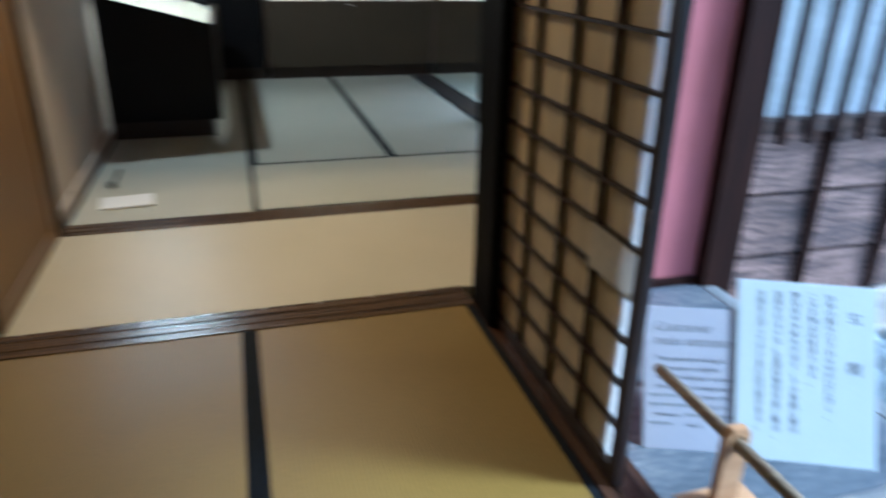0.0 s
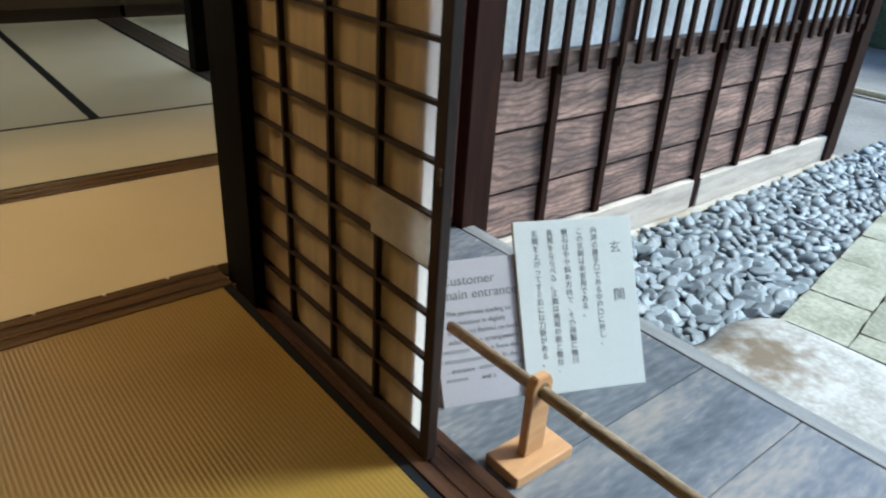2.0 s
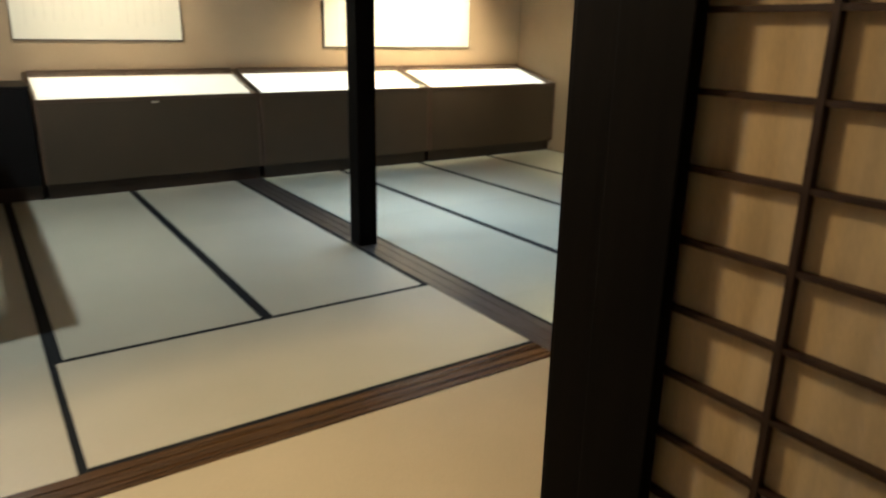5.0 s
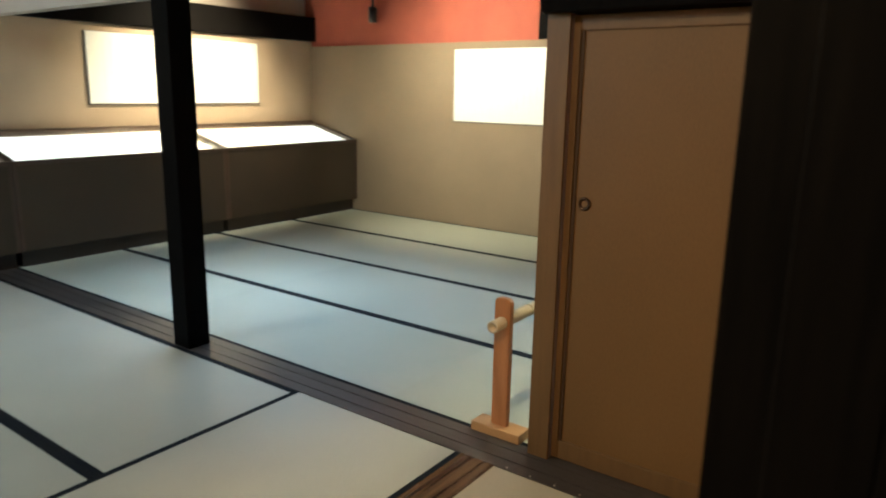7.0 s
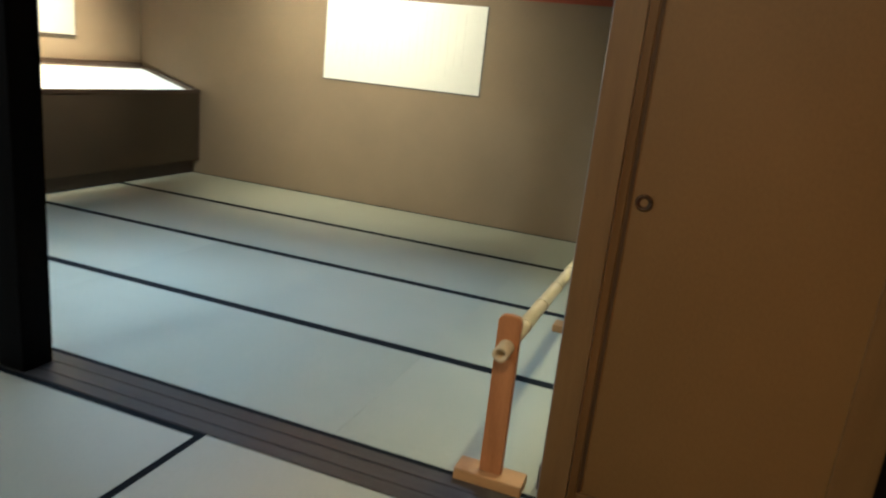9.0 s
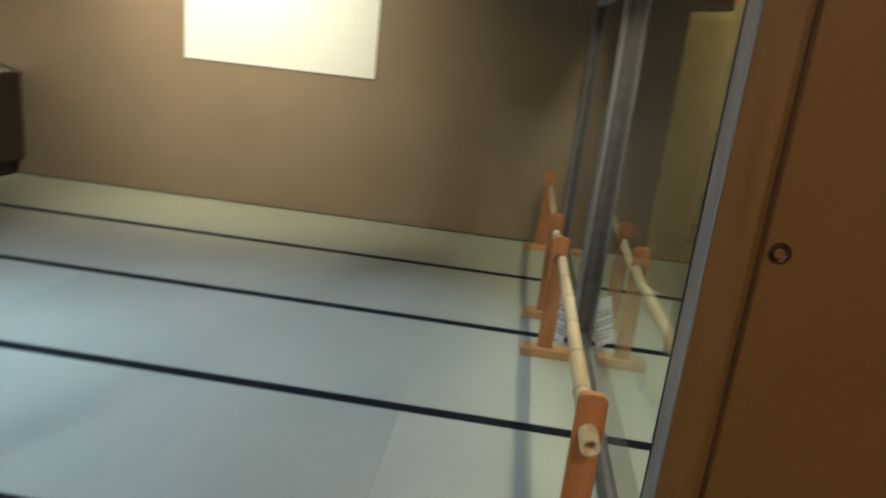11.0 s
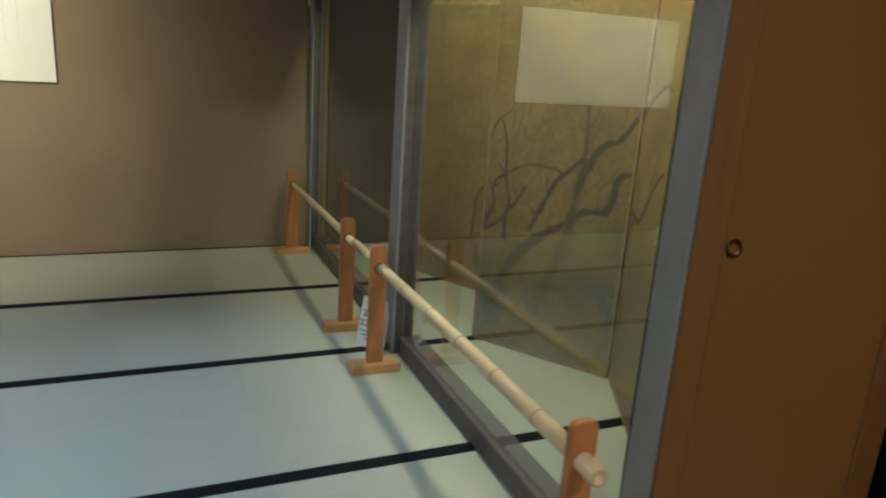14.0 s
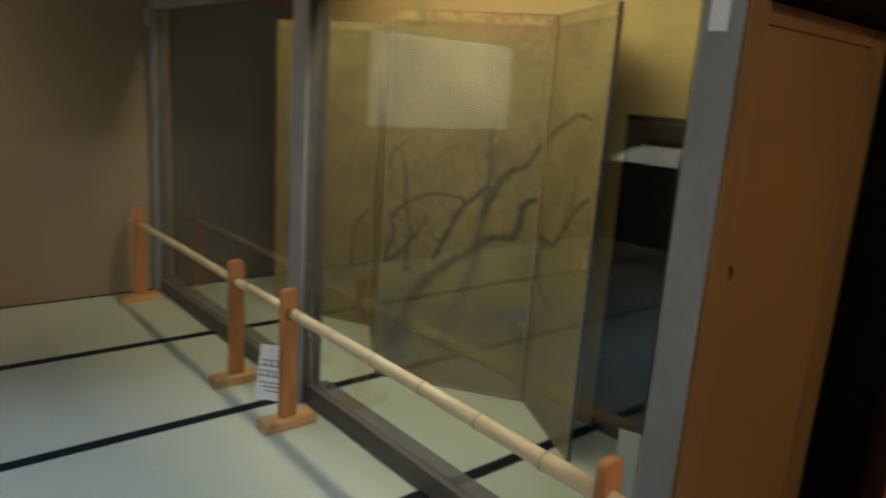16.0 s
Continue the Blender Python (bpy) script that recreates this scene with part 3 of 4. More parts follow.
part("base_beam", solid(0.27, 1.938, -0.09, 0.021, 0.0, 0.09, bev=0.004), FRAME_BEAM, part_frame)
part("base_beam", solid(2.062, 3.858, -0.09, 0.021, 0.0, 0.09, bev=0.004), FRAME_BEAM, part_frame)
part("top_rail", solid(0.27, 1.938, -0.05, 0.03, 1.755, 1.84, bev=0.004), FRAME_GREY, part_frame)
part("top_rail", solid(2.062, 3.858, -0.05, 0.03, 1.755, 1.84, bev=0.004), FRAME_GREY, part_frame)
for a, b in ((0.27, 1.938), (2.062, 3.858)):
    pane = part("pane", solid(a, b, -0.003, 0.003, 0.089, 1.754, bev=0), GLASS, part_frame, "clear reflecting glass pane")
    pane.visible_shadow = False
tape = thing("tape_label", "small white tape stuck on the end post", "label", pose(0.225, -0.1985, 1.60))
part("tape", solid(-0.022, 0.022, 0, 0.0012, -0.035, 0.035, bev=0), CARD_WHITE, tape)
tape_b = thing("tape_label", "small white tape stuck on the far frame post", "label", pose(3.92, -0.1485, 1.70))
part("tape", solid(-0.014, 0.014, 0, 0.0012, -0.05, 0.05, bev=0), CARD_WHITE, tape_b)

# ---- folding screen behind the glass ----
corners = [(3.82, -0.99), (3.27, -0.69), (2.66, -1.0), (2.04, -0.625), (1.43, -1.04), (0.94, -0.79)]
screen = thing("folding_screen", "aged gold folding screen painted with bare ink branches", "screen", pose(0, 0, 0))


rng = random.Random(11)


def stroke(leaf, width, mat, *pts, ends=0.35):
    """A brush stroke on the face of a leaf: a smooth crooked band through a few points, thinning to its end."""
    fine = []
    p = [Vector((a, 0, b)) for a, b in (pts[0], *pts, pts[-1])]
    for k in range(1, len(p) - 2):
        for q in range(9):
            t = q / 9
            fine.append(0.5 * (2 * p[k] + (p[k + 1] - p[k - 1]) * t + (2 * p[k - 1] - 5 * p[k] + 4 * p[k + 1] - p[k + 2]) * t ** 2
                               + (3 * p[k] - p[k - 1] - 3 * p[k + 1] + p[k + 2]) * t ** 3))
    fine.append(p[-1])
    bm, last = bmesh.new(), None
    for k, c in enumerate(fine):
        a, b = fine[max(0, k - 1)], fine[min(len(fine) - 1, k + 1)]
        d = (b - a).normalized()
        w = width * (1 + (ends - 1) * k / (len(fine) - 1)) * rng.uniform(0.6, 1.35) / 2
        y = -0.0026 - 0.0001 * (id_step[0] % 8)
        cur = [bm.verts.new((c.x + s * d.z * w, y, c.z - s * d.x * w)) for s in (-1, 1)]
        if last:
            bm.faces.new((last[0], last[1], cur[1], cur[0]))
        last = cur
    id_step[0] += 1
    part("painted_branch", bm, mat, leaf, "grey ink branch")


id_step = [0]
leaves = []
for a, b in zip(corners, corners[1:]):
    a, b = Vector((*a, 0)), Vector((*b, 0))
    width = (b - a).length - 0.006
    leaf = part("leaf", solid(0.003, width, 0.0, 0.018, 0.0, 1.735, bev=0.002), DARK_BACK, screen)
    leaf.matrix_basis = Matrix.Translation(a) @ Matrix.Rotation(math.atan2(b.y - a.y, b.x - a.x), 4, "Z")
    part("gold_face", solid(0.012, width - 0.012, -0.002, 0.0005, 0.02, 1.69, bev=0), GOLD, leaf, "aged gold leaf paper face")
    bm = bmesh.new()
    for d in ((0.005, 0.012, 0.004, 1.731), (width - 0.012, width - 0.002, 0.004, 1.731), (0.012, width - 0.012, 0.004, 0.02), (0.012, width - 0.012, 1.69, 1.731)):
        box(bm, d[0], d[1], -0.0035, 0.001, d[2], d[3])
    part("edging", bm, GOLD_EDGE, leaf, "gold brocade edging")
    leaves.append(leaf)
mid, right, far_leaf = leaves[3], leaves[4], leaves[1]
# washes, then the trunk and the leaning limbs of the old plum tree
stroke(mid, 0.10, INK_BLUE, (0.02, 0.45), (0.05, 0.28), (0.11, 0.10), ends=0.8)
stroke(mid, 0.08, INK_BLUE, (0.09, 0.14), (0.14, 0.22), (0.17, 0.34), ends=0.5)
stroke(mid, 0.07, INK_BLUE, (0.58, 0.40), (0.65, 0.41), (0.715, 0.43), ends=0.8)
stroke(mid, 0.07, INK_BLUE, (0.65, 0.37), (0.70, 0.31), (0.71, 0.24), ends=0.5)
stroke(mid, 0.062, INK_FAINT, (0.30, 0.20), (0.34, 0.287), (0.415, 0.504), (0.46, 0.677), (0.48, 0.864), ends=0.75)
stroke(mid, 0.034, INK_WASH, (0.455, 0.66), (0.48, 0.864), (0.498, 1.019), (0.492, 1.13), (0.49, 1.216), (0.505, 1.30), ends=0.3)
stroke(mid, 0.036, INK_DARK, (0.478, 0.86), (0.53, 0.985), (0.583, 1.066), (0.65, 1.098), (0.715, 1.20), ends=0.5)
stroke(mid, 0.052, INK_WASH, (0.06, 0.16), (0.135, 0.356), (0.198, 0.486), (0.265, 0.556), (0.344, 0.627), ends=0.8)
stroke(mid, 0.034, INK_DARK, (0.265, 0.556), (0.344, 0.627), (0.422, 0.675), (0.508, 0.751), (0.572, 0.767), (0.635, 0.773), ends=0.9)
stroke(mid, 0.030, INK_DARK, (0.625, 0.765), (0.652, 0.839), (0.65, 0.902), (0.68, 0.944), (0.722, 0.955), ends=0.8)
stroke(mid, 0.026, INK_DARK, (0.257, 0.625), (0.304, 0.729), (0.337, 0.802), (0.37, 0.873), (0.431, 0.934), (0.50, 1.007), ends=0.7)
stroke(mid, 0.027, INK_DARK, (0.018, 0.58), (0.03, 0.654), (0.061, 0.717), (0.046, 0.799), (0.07, 0.844), (0.112, 0.877), ends=0.5)
stroke(mid, 0.022, INK_DARK, (0.018, 0.59), (0.091, 0.637), (0.145, 0.703), (0.196, 0.78), (0.22, 0.83), ends=0.5)
stroke(mid, 0.024, INK_DARK, (0.13, 0.545), (0.127, 0.672), (0.141, 0.744), (0.113, 0.864), (0.102, 1.024), (0.071, 1.126), ends=0.35)
stroke(mid, 0.011, INK_WASH, (0.118, 0.88), (0.223, 0.933), (0.336, 0.934), (0.406, 0.917), ends=0.8)
stroke(mid, 0.013, INK_WASH, (0.016, 1.027), (0.043, 1.111), (0.123, 1.183), ends=0.4)
stroke(mid, 0.013, INK_WASH, (0.495, 1.06), (0.54, 1.12), (0.56, 1.21), ends=0.3)
stroke(mid, 0.011, INK_WASH, (0.50, 1.13), (0.535, 1.19), (0.54, 1.29), ends=0.3)
twig = random.Random(12)
for x, z in ((0.03, 0.66), (0.055, 0.80), (0.09, 0.64), (0.135, 0.70), (0.115, 0.87), (0.19, 0.77), (0.29, 0.70), (0.34, 0.81), (0.40, 0.90),
             (0.45, 0.70), (0.55, 1.02), (0.60, 0.77), (0.65, 0.87), (0.62, 1.08), (0.49, 0.93), (0.50, 1.10), (0.38, 0.64), (0.30, 0.59)):
    for side in (-1, 1):
        a, r = twig.uniform(0.5, 1.3), twig.uniform(0.03, 0.075)
        stroke(mid, 0.012, INK_WASH, (x, z), (x + side * r * 0.6 * math.cos(a), z + r * 0.5), (x + side * r * math.cos(a), z + r * math.sin(a) + 0.02), ends=0.3)
for k in range(46):
    x, z = twig.uniform(0.03, 0.66), twig.uniform(0.75, 1.18)
    dx, dz = twig.uniform(-0.12, 0.14), twig.uniform(0.06, 0.22)
    end = min(0.71, max(0.02, x + dx))
    stroke(mid, 0.006, INK_FAINT, (x, z), (x + (end - x) * 0.45, z + dz * 0.3), (x + (end - x) * 0.6, z + dz * 0.7), (end, z + dz), ends=0.4)
stroke(right, 0.030, INK_DARK, (0.02, 0.80), (0.12, 0.79), (0.19, 0.80), (0.28, 0.88), (0.37, 0.975), (0.48, 1.04), ends=0.6)
stroke(right, 0.016, INK_WASH, (0.26, 0.85), (0.28, 0.93), (0.34, 1.02), (0.36, 1.10), ends=0.4)
stroke(right, 0.032, INK_WASH, (0.10, 0.79), (0.036, 0.722), (0.081, 0.58), (0.20, 0.53), ends=0.6)
stroke(right, 0.028, INK_WASH, (0.02, 1.21), (0.07, 1.255), (0.187, 1.30), (0.315, 1.34), (0.44, 1.327), ends=0.4)
stroke(right, 0.06, INK_BLUE, (0.04, 0.44), (0.06, 0.34), (0.03, 0.24), ends=0.6)
for k in range(16):
    x, z = twig.uniform(0.05, 0.42), twig.uniform(0.9, 1.35)
    stroke(right, 0.006, INK_FAINT, (x, z), (x + 0.03, z + 0.05), (x + twig.uniform(-0.02, 0.08), z + twig.uniform(0.08, 0.2)), ends=0.4)
stroke(far_leaf, 0.026, INK_WASH, (0.54, 0.33), (0.552, 0.474), (0.564, 0.595), (0.653, 0.709), ends=0.5)
stroke(far_leaf, 0.030, INK_FAINT, (0.345, 0.20), (0.44, 0.27), (0.54, 0.333), (0.66, 0.394), ends=0.7)
stroke(far_leaf, 0.030, INK_FAINT, (0.55, 0.33), (0.583, 0.27), (0.623, 0.137), ends=0.7)
for k in range(14):
    x, z = twig.uniform(0.1, 0.55), twig.uniform(0.5, 1.2)
    stroke(far_leaf, 0.007, INK_FAINT, (x, z), (x + 0.02, z + 0.06), (x + twig.uniform(-0.05, 0.08), z + twig.uniform(0.1, 0.24)), ends=0.4)
stroke(leaves[2], 0.03, INK_FAINT, (0.3, 0.5), (0.34, 0.7), (0.42, 0.9))

# ---- bamboo rail with its stands ----
def rail_stand(m, label):
    s = thing("rail_stand", label, "rail stand", m, "stands of the bamboo rail")
    part("base", solid(-0.045, 0.045, -0.115, 0.115, 0.0, 0.042, bev=0.005), STAND_BASE, s)
    pts = [(-0.037, 0.042), (0.037, 0.042), (0.037, 0.568), (0.034, 0.580), (0.025, 0.588), (0.0, 0.591), (-0.025, 0.588), (-0.034, 0.580), (-0.037, 0.568)]
    bm = prism(pts, -0.014, 0.014, 0.003)
    bmesh.ops.rotate(bm, verts=bm.verts, matrix=Matrix.Rotation(radians(90), 3, "Z"))
    part("upright", bm, STAND_WOOD, s)
    part("hole_rim", rod(0.03, 0.0255, 18, "X", at=(-0.015, 0, 0.487)), FRAME_BROWN, s)
    return s


for x, lab in ((0.235, "orange wooden rail stand carrying the bamboo's open end"), (1.8, "orange wooden rail stand beside a small white card"),
               (2.31, "orange wooden rail stand in front of the glass"), (3.74, "orange wooden rail stand by the taupe wall")):
    rail_stand(pose(x, -0.015 if x > 1 else -0.03, 0), lab)


def bamboo(name, label, m, length, radius, axis, mats, nodes, taper=0.85):
    b = thing(name, label, "bamboo rail", m)
    n = 16
    bm = bmesh.new()
    stops = [0.0]
    for d in nodes:
        stops += [d - 0.006, d, d + 0.006]
    stops.append(length)
    rings = []
    for i, s in enumerate(stops):
        r = radius * (1 + (taper - 1) * s / length) * (1.10 if s in nodes else 1.0)
        ring = []
        for k in range(n):
            a = k * math.tau / n
            p = (s, r * math.cos(a), r * math.sin(a) + 0.004 * math.sin(s * 2.1))
            ring.append(bm.verts.new(p if axis == "X" else (p[1], p[0], p[2])))
        rings.append(ring)
    for a, c in zip(rings, rings[1:]):
        for k in range(n):
            bm.faces.new((a[k], a[(k + 1) % n], c[(k + 1) % n], c[k]))
    # hollow ends
    for ring, inward in ((rings[0], 0.04), (rings[-1], -0.04)):
        inner, deep = [], []
        mid = sum((v.co for v in ring), Vector()) / n
        for v in ring:
            p = mid + (v.co - mid) * 0.62
            inner.append(bm.verts.new(p))
            q = p.copy()
            if axis == "X":
                q.x += inward
            else:
                q.y += inward
            deep.append(bm.verts.new(q))
        for k in range(n):
            j = (k + 1) % n
            bm.faces.new((ring[k], ring[j], inner[j], inner[k]))
            bm.faces.new((inner[k], inner[j], deep[j], deep[k]))
        bm.faces.new(deep)
    bmesh.ops.recalc_face_normals(bm, faces=bm.faces)
    part("cane", bm, mats[0], b, "", True)
    for d in nodes:
        r = radius * (1 + (taper - 1) * d / length) * 1.09
        at = (d - 0.003, 0, 0.004 * math.sin(d * 2.1)) if axis == "X" else (0, d - 0.003, 0.004 * math.sin(d * 2.1))
        part("node", rod(0.006, r, 16, axis, at=at), mats[1], b, "", True)
    return b


bamboo("bamboo_rail", "pale bamboo cane laid through the wooden stands", pose(0.15, -0.03, 0.487), 2.06, 0.0255, "X", (BAMBOO, BAMBOO_NODE),
       [0.28, 0.53, 0.79, 1.06, 1.33, 1.57, 1.85], 0.8)
bamboo("bamboo_rail", "thin pale bamboo cane ending by the taupe wall", pose(2.215, -0.018, 0.487), 1.66, 0.019, "X", (BAMBOO, BAMBOO_NODE),
       [0.3, 0.55, 0.82, 1.1, 1.36], 0.8)

def small_card(m, label):
    """A thick printed card; its own x runs along the bottom edge and its face looks towards y."""
    c = thing("small_card", label, "card", m)
    part("sheet", solid(-0.082, 0.082, -0.003, 0.0, 0.0, 0.245, bev=0), CARD_WHITE, c)
    for row, count, z, size in ((0, 4, 0.165, 0.030), (1, 5, 0.118, 0.028)):
        for k in range(count):
            x = 0.064 - 0.031 * k - 0.012 * (1 - row)
            bm = box(bmesh.new(), x - size / 2, x + size / 2, 0.0, 0.0012, z + size * 0.35, z + size * 0.5)
            box(bm, x - size / 2, x + size / 2, 0.0, 0.0012, z - size * 0.5, z - size * 0.3)
            box(bm, x - size * 0.12, x + size * 0.12, 0.0, 0.0013, z - size * 0.3, z + size * 0.35)
            part("print_mark", bm, INK, c)
    for k in range(3):
        part("print_bar", solid(-0.07, 0.075 - 0.02 * k, 0.0, 0.0012, 0.075 - 0.018 * k, 0.081 - 0.018 * k, bev=0), INK_GREY, c)


small_card(pose(2.035, -0.062, 0.0, 14, 0, 38), "small white printed card leaning by the rail stand")
side_card = thing("side_card", "white card on a low black stand behind the glass", "card", pose(0.43, -0.43, 0.0))
part("foot", solid(-0.05, 0.05, -0.04, 0.04, 0.0, 0.015, bev=0.003), CASE_BLACK, side_card)
part("stem", rod(0.34, 0.008, 10, "Z", at=(0, 0, 0.015)), CASE_BLACK, side_card)
sheet_ob = part("sheet", solid(-0.045, 0.045, 0.009, 0.012, 0.24, 0.46, bev=0), CARD_WHITE, side_card)
sheet_ob.matrix_basis = Matrix.Rotation(radians(20), 4, "Z")

# ---- display cases ----
def display_case(m, label, width, depth, front, back, side_mat, bed=None, group="lit display cases"):
    """A desk case: x along its front, y into its depth, a sloping glass lid over a lit bed."""
    c = thing("display_case", label, "display case", m, group)
    part("plinth", solid(0.02, width - 0.02, 0.06, depth, 0.0, 0.13), CASE_PLINTH, c)
    slope = lambda y: front + (back - front) * (y - 0.0) / depth
    for x0, x1 in ((0.0, 0.03), (width - 0.03, width)):
        bm = prism([(0.0, 0.13), (depth, 0.13), (depth, back), (0.0, front)], x0, x1)
        for v in bm.verts:
            v.co = Vector((v.co.y, v.co.x, v.co.z))
        bmesh.ops.recalc_face_normals(bm, faces=bm.faces)
        part("side", bm, side_mat, c, "dark case side")
    part("front_panel", solid(0.03, width - 0.03, 0.0, 0.02, 0.13, front - 0.03, bev=0.002), CASE_BROWN if side_mat is CASE_EDGE else CASE_BLACK, c)
    part("front_rail", solid(0.03, width - 0.03, -0.004, 0.03, front - 0.03, front + 0.002, bev=0.003), CASE_EDGE, c)
    part("back_rail", solid(0.03, width - 0.03, depth - 0.05, depth, back - 0.05, back + 0.012, bev=0.003), CASE_EDGE, c)
    bm = prism([(0.03, front - 0.045), (depth - 0.05, back - 0.05), (depth - 0.05, back - 0.06), (0.03, front - 0.055)], 0.03, width - 0.03)
    for v in bm.verts:
        v.co = Vector((v.co.y, v.co.x, v.co.z))
    bmesh.ops.recalc_face_normals(bm, faces=bm.faces)
    part("lit_bed", bm, bed or CASE_GLOW, c, "warm white lit bed")
    bm = prism([(0.03, front + 0.001), (depth - 0.05, slope(depth - 0.05)), (depth - 0.05, slope(depth - 0.05) - 0.005), (0.03, front - 0.004)], 0.03, width - 0.03)
    for v in bm.verts:
        v.co = Vector((v.co.y, v.co.x, v.co.z))
    bmesh.ops.recalc_face_normals(bm, faces=bm.faces)
    g = part("lid_glass", bm, GLASS, c, "sloping glass lid")
    g.visible_shadow = False
    return c


for x0, x1, lab in ((-1.62, 0.23, "dark brown desk display case with a lit sloping lid"), (0.235, 2.13, "dark brown desk display case behind the post"),
                    (2.135, 3.945, "dark brown desk display case in the corner by the wall")):
    display_case(pose(x0, 4.25, 0), lab, x1 - x0, 0.74, 0.82, 1.0, CASE_EDGE, CASE_GLOW_DIM if x0 < 0 else CASE_GLOW)
lock = thing("case_lock", "small bright lock on the display case front", "lock", pose(-0.70, 4.245, 0.775))
part("plate", solid(-0.03, 0.03, -0.004, 0.004, -0.008, 0.008, bev=0.002), STEEL, lock)
display_case(pose(-2.1, 1.8, 0, 0, 0, 90), "black desk display case with a lit lid beside the wall", 2.1, 0.78, 0.82, 1.02, CASE_BLACK)

# added black filler for the corner between the cases, its shape assumed
corner = thing("corner_cabinet", "black block added to fill the corner between display cases", "cabinet", pose(-2.88, 4.27, 0))
part("plinth", solid(0.0, 1.24, 0.06, 0.71, 0.0, 0.13), CASE_PLINTH, corner)
part("body", solid(0.0, 1.24, 0.0, 0.71, 0.13, 0.90, bev=0.004), CASE_BLACK, corner)
part("top", solid(-0.004, 1.244, -0.006, 0.71, 0.901, 0.93, bev=0.004), CASE_BLACK, corner)

# ---- caption boards on the walls ----
def caption_board(m, w, h, label, cols):
    p = thing("caption_board", label, "board", m, "caption boards on the walls")
    part("backing", solid(0, w, 0.001, 0.022, 0, h, bev=0.002), PANEL_EDGE, p)
    part("face", solid(0.005, w - 0.011, -0.002, 0.004, 0.012, h - 0.004, bev=0.001), PANEL_WHITE, p)
    r = random.Random(int(w * 1000))
    for k in range(cols):
        x = w * (0.08 + 0.84 * k / cols)
        bm = bmesh.new()
        z = h * 0.9
        while z > h * 0.3:
            s = r.uniform(0.04, 0.14)
            box(bm, x, x + 0.007, -0.0032, -0.0018, max(z - s, h * 0.18), z)
            z -= s + 0.008
        part("print_column", bm, INK_PALE, p, "column of print too small to read")
    return p


caption_board(pose(3.945, 2.88, 1.073, 0, 0, -90), 1.51, 0.73, "white caption board on the taupe wall", 18)
caption_board(pose(1.24, 4.975, 1.21), 1.92, 0.65, "white caption board behind the post, lit from above", 22)
caption_board(pose(-1.65, 4.975, 1.265), 1.42, 0.62, "white caption board with faint columns of print", 16)

# spotlights, seen over the partition
def spotlight(m, label):
    s = thing("spotlight", label, "spotlight", m)
    part("head", rod(0.16, 0.045, 16, "Z", at=(0, 0, -0.08)), LAMP_BLACK, s, "", True)
    part("stem", solid(-0.012, 0.012, -0.012, 0.012, 0.08, 0.42, bev=0.003), LAMP_BLACK, s)


spotlight(pose(3.9, 3.95, 2.18), "black spotlight hanging before the red wall")
setting("post_upper", solid(3.955, 3.984, 1.82, 1.93, 1.875, 2.6, bev=0.004), BLACK_WOOD)

# ---- shoji screen at the entrance ----
shoji = thing("shoji_screen", "dark-latticed shoji screen with aged paper and a paper patch", "sliding screen", pose(-1.06, -2.46, 0.008))
part("stile", solid(-0.014, 0.016, 0.0, 0.036, 0.0, 1.78), SHOJI_WOOD, shoji)
part("stile", solid(-0.014, 0.016, 1.07, 1.11, 0.0, 1.78), SHOJI_WOOD, shoji)
part("rail", solid(-0.013, 0.015, 0.036, 1.07, 0.0, 0.045), SHOJI_WOOD, shoji)
part("rail", solid(-0.013, 0.015, 0.036, 1.07, 1.735, 1.78), SHOJI_WOOD, shoji)
part("paper", sheet(0.006, 0.036, 1.07, 0.045, 1.735), SHOJI_PAPER, shoji, "aged translucent paper")
rows_z = [0.045 + 0.126 * k for k in range(1, 14)]
for z in rows_z:
    part("muntin", solid(-0.011, 0.0055, 0.036, 1.07, z - 0.005, z + 0.005, bev=0), SHOJI_WOOD, shoji)
for y in (0.252, 0.475, 0.725, 0.955):
    if y == 0.252:
        part("muntin", solid(-0.0125, 0.0052, y - 0.006, y + 0.006, 0.045, 0.549, bev=0), SHOJI_WOOD, shoji)
        part("muntin", solid(-0.0125, 0.0052, y - 0.006, y + 0.006, 0.675, 1.735, bev=0), SHOJI_WOOD, shoji)
    else:
        part("muntin", solid(-0.0125, 0.0052, y - 0.006, y + 0.006, 0.045, 1.735, bev=0), SHOJI_WOOD, shoji)
part("patch", sheet(-0.0135, 0.037, 0.27, 0.549, 0.675), PATCH_PAPER, shoji, "pale square of repair paper")
part("catch", solid(-0.022, -0.014, 0.004, 0.014, 0.76, 0.80, bev=0.002), BRASS, shoji)
amado = thing("storm_door", "wooden storm door slid behind the shoji paper", "door", pose(-1.0352, -2.372, 0.008))
for k in range(4):
    part("board", solid(-0.008, 0.008, 0.253 * k, 0.253 * k + 0.251, 0.0, 1.78, bev=0.002), AMADO_WOOD, amado)
part("fitting", solid(width - 0.035, width - 0.022, -0.007, -0.003, 0.78, 0.85, bev=0.001), STEEL, leaf, "small pale metal fitting")

# ---- entrance deck with its notices ----
deck = setting("deck", solid(-0.97, 0.02, -4.6, -1.33, -0.30, -0.056, bev=0), BLACK_WOOD, "raised wooden entrance deck")
seam = [-1.33, -1.62, -1.955, -2.29, -2.622, -2.955, -3.29, -3.62, -3.955, -4.29, -4.6]
for a, b in zip(seam, seam[1:]):
    ob = part("plank", solid(-0.5, 0.43, -(a - b) / 2 + 0.002, (a - b) / 2 - 0.002, -0.026, 0.0, bev=0.0008), DECK_WOOD, deck, "worn dark deck plank")
    ob.location = (-0.467, (a + b) / 2, -0.03)
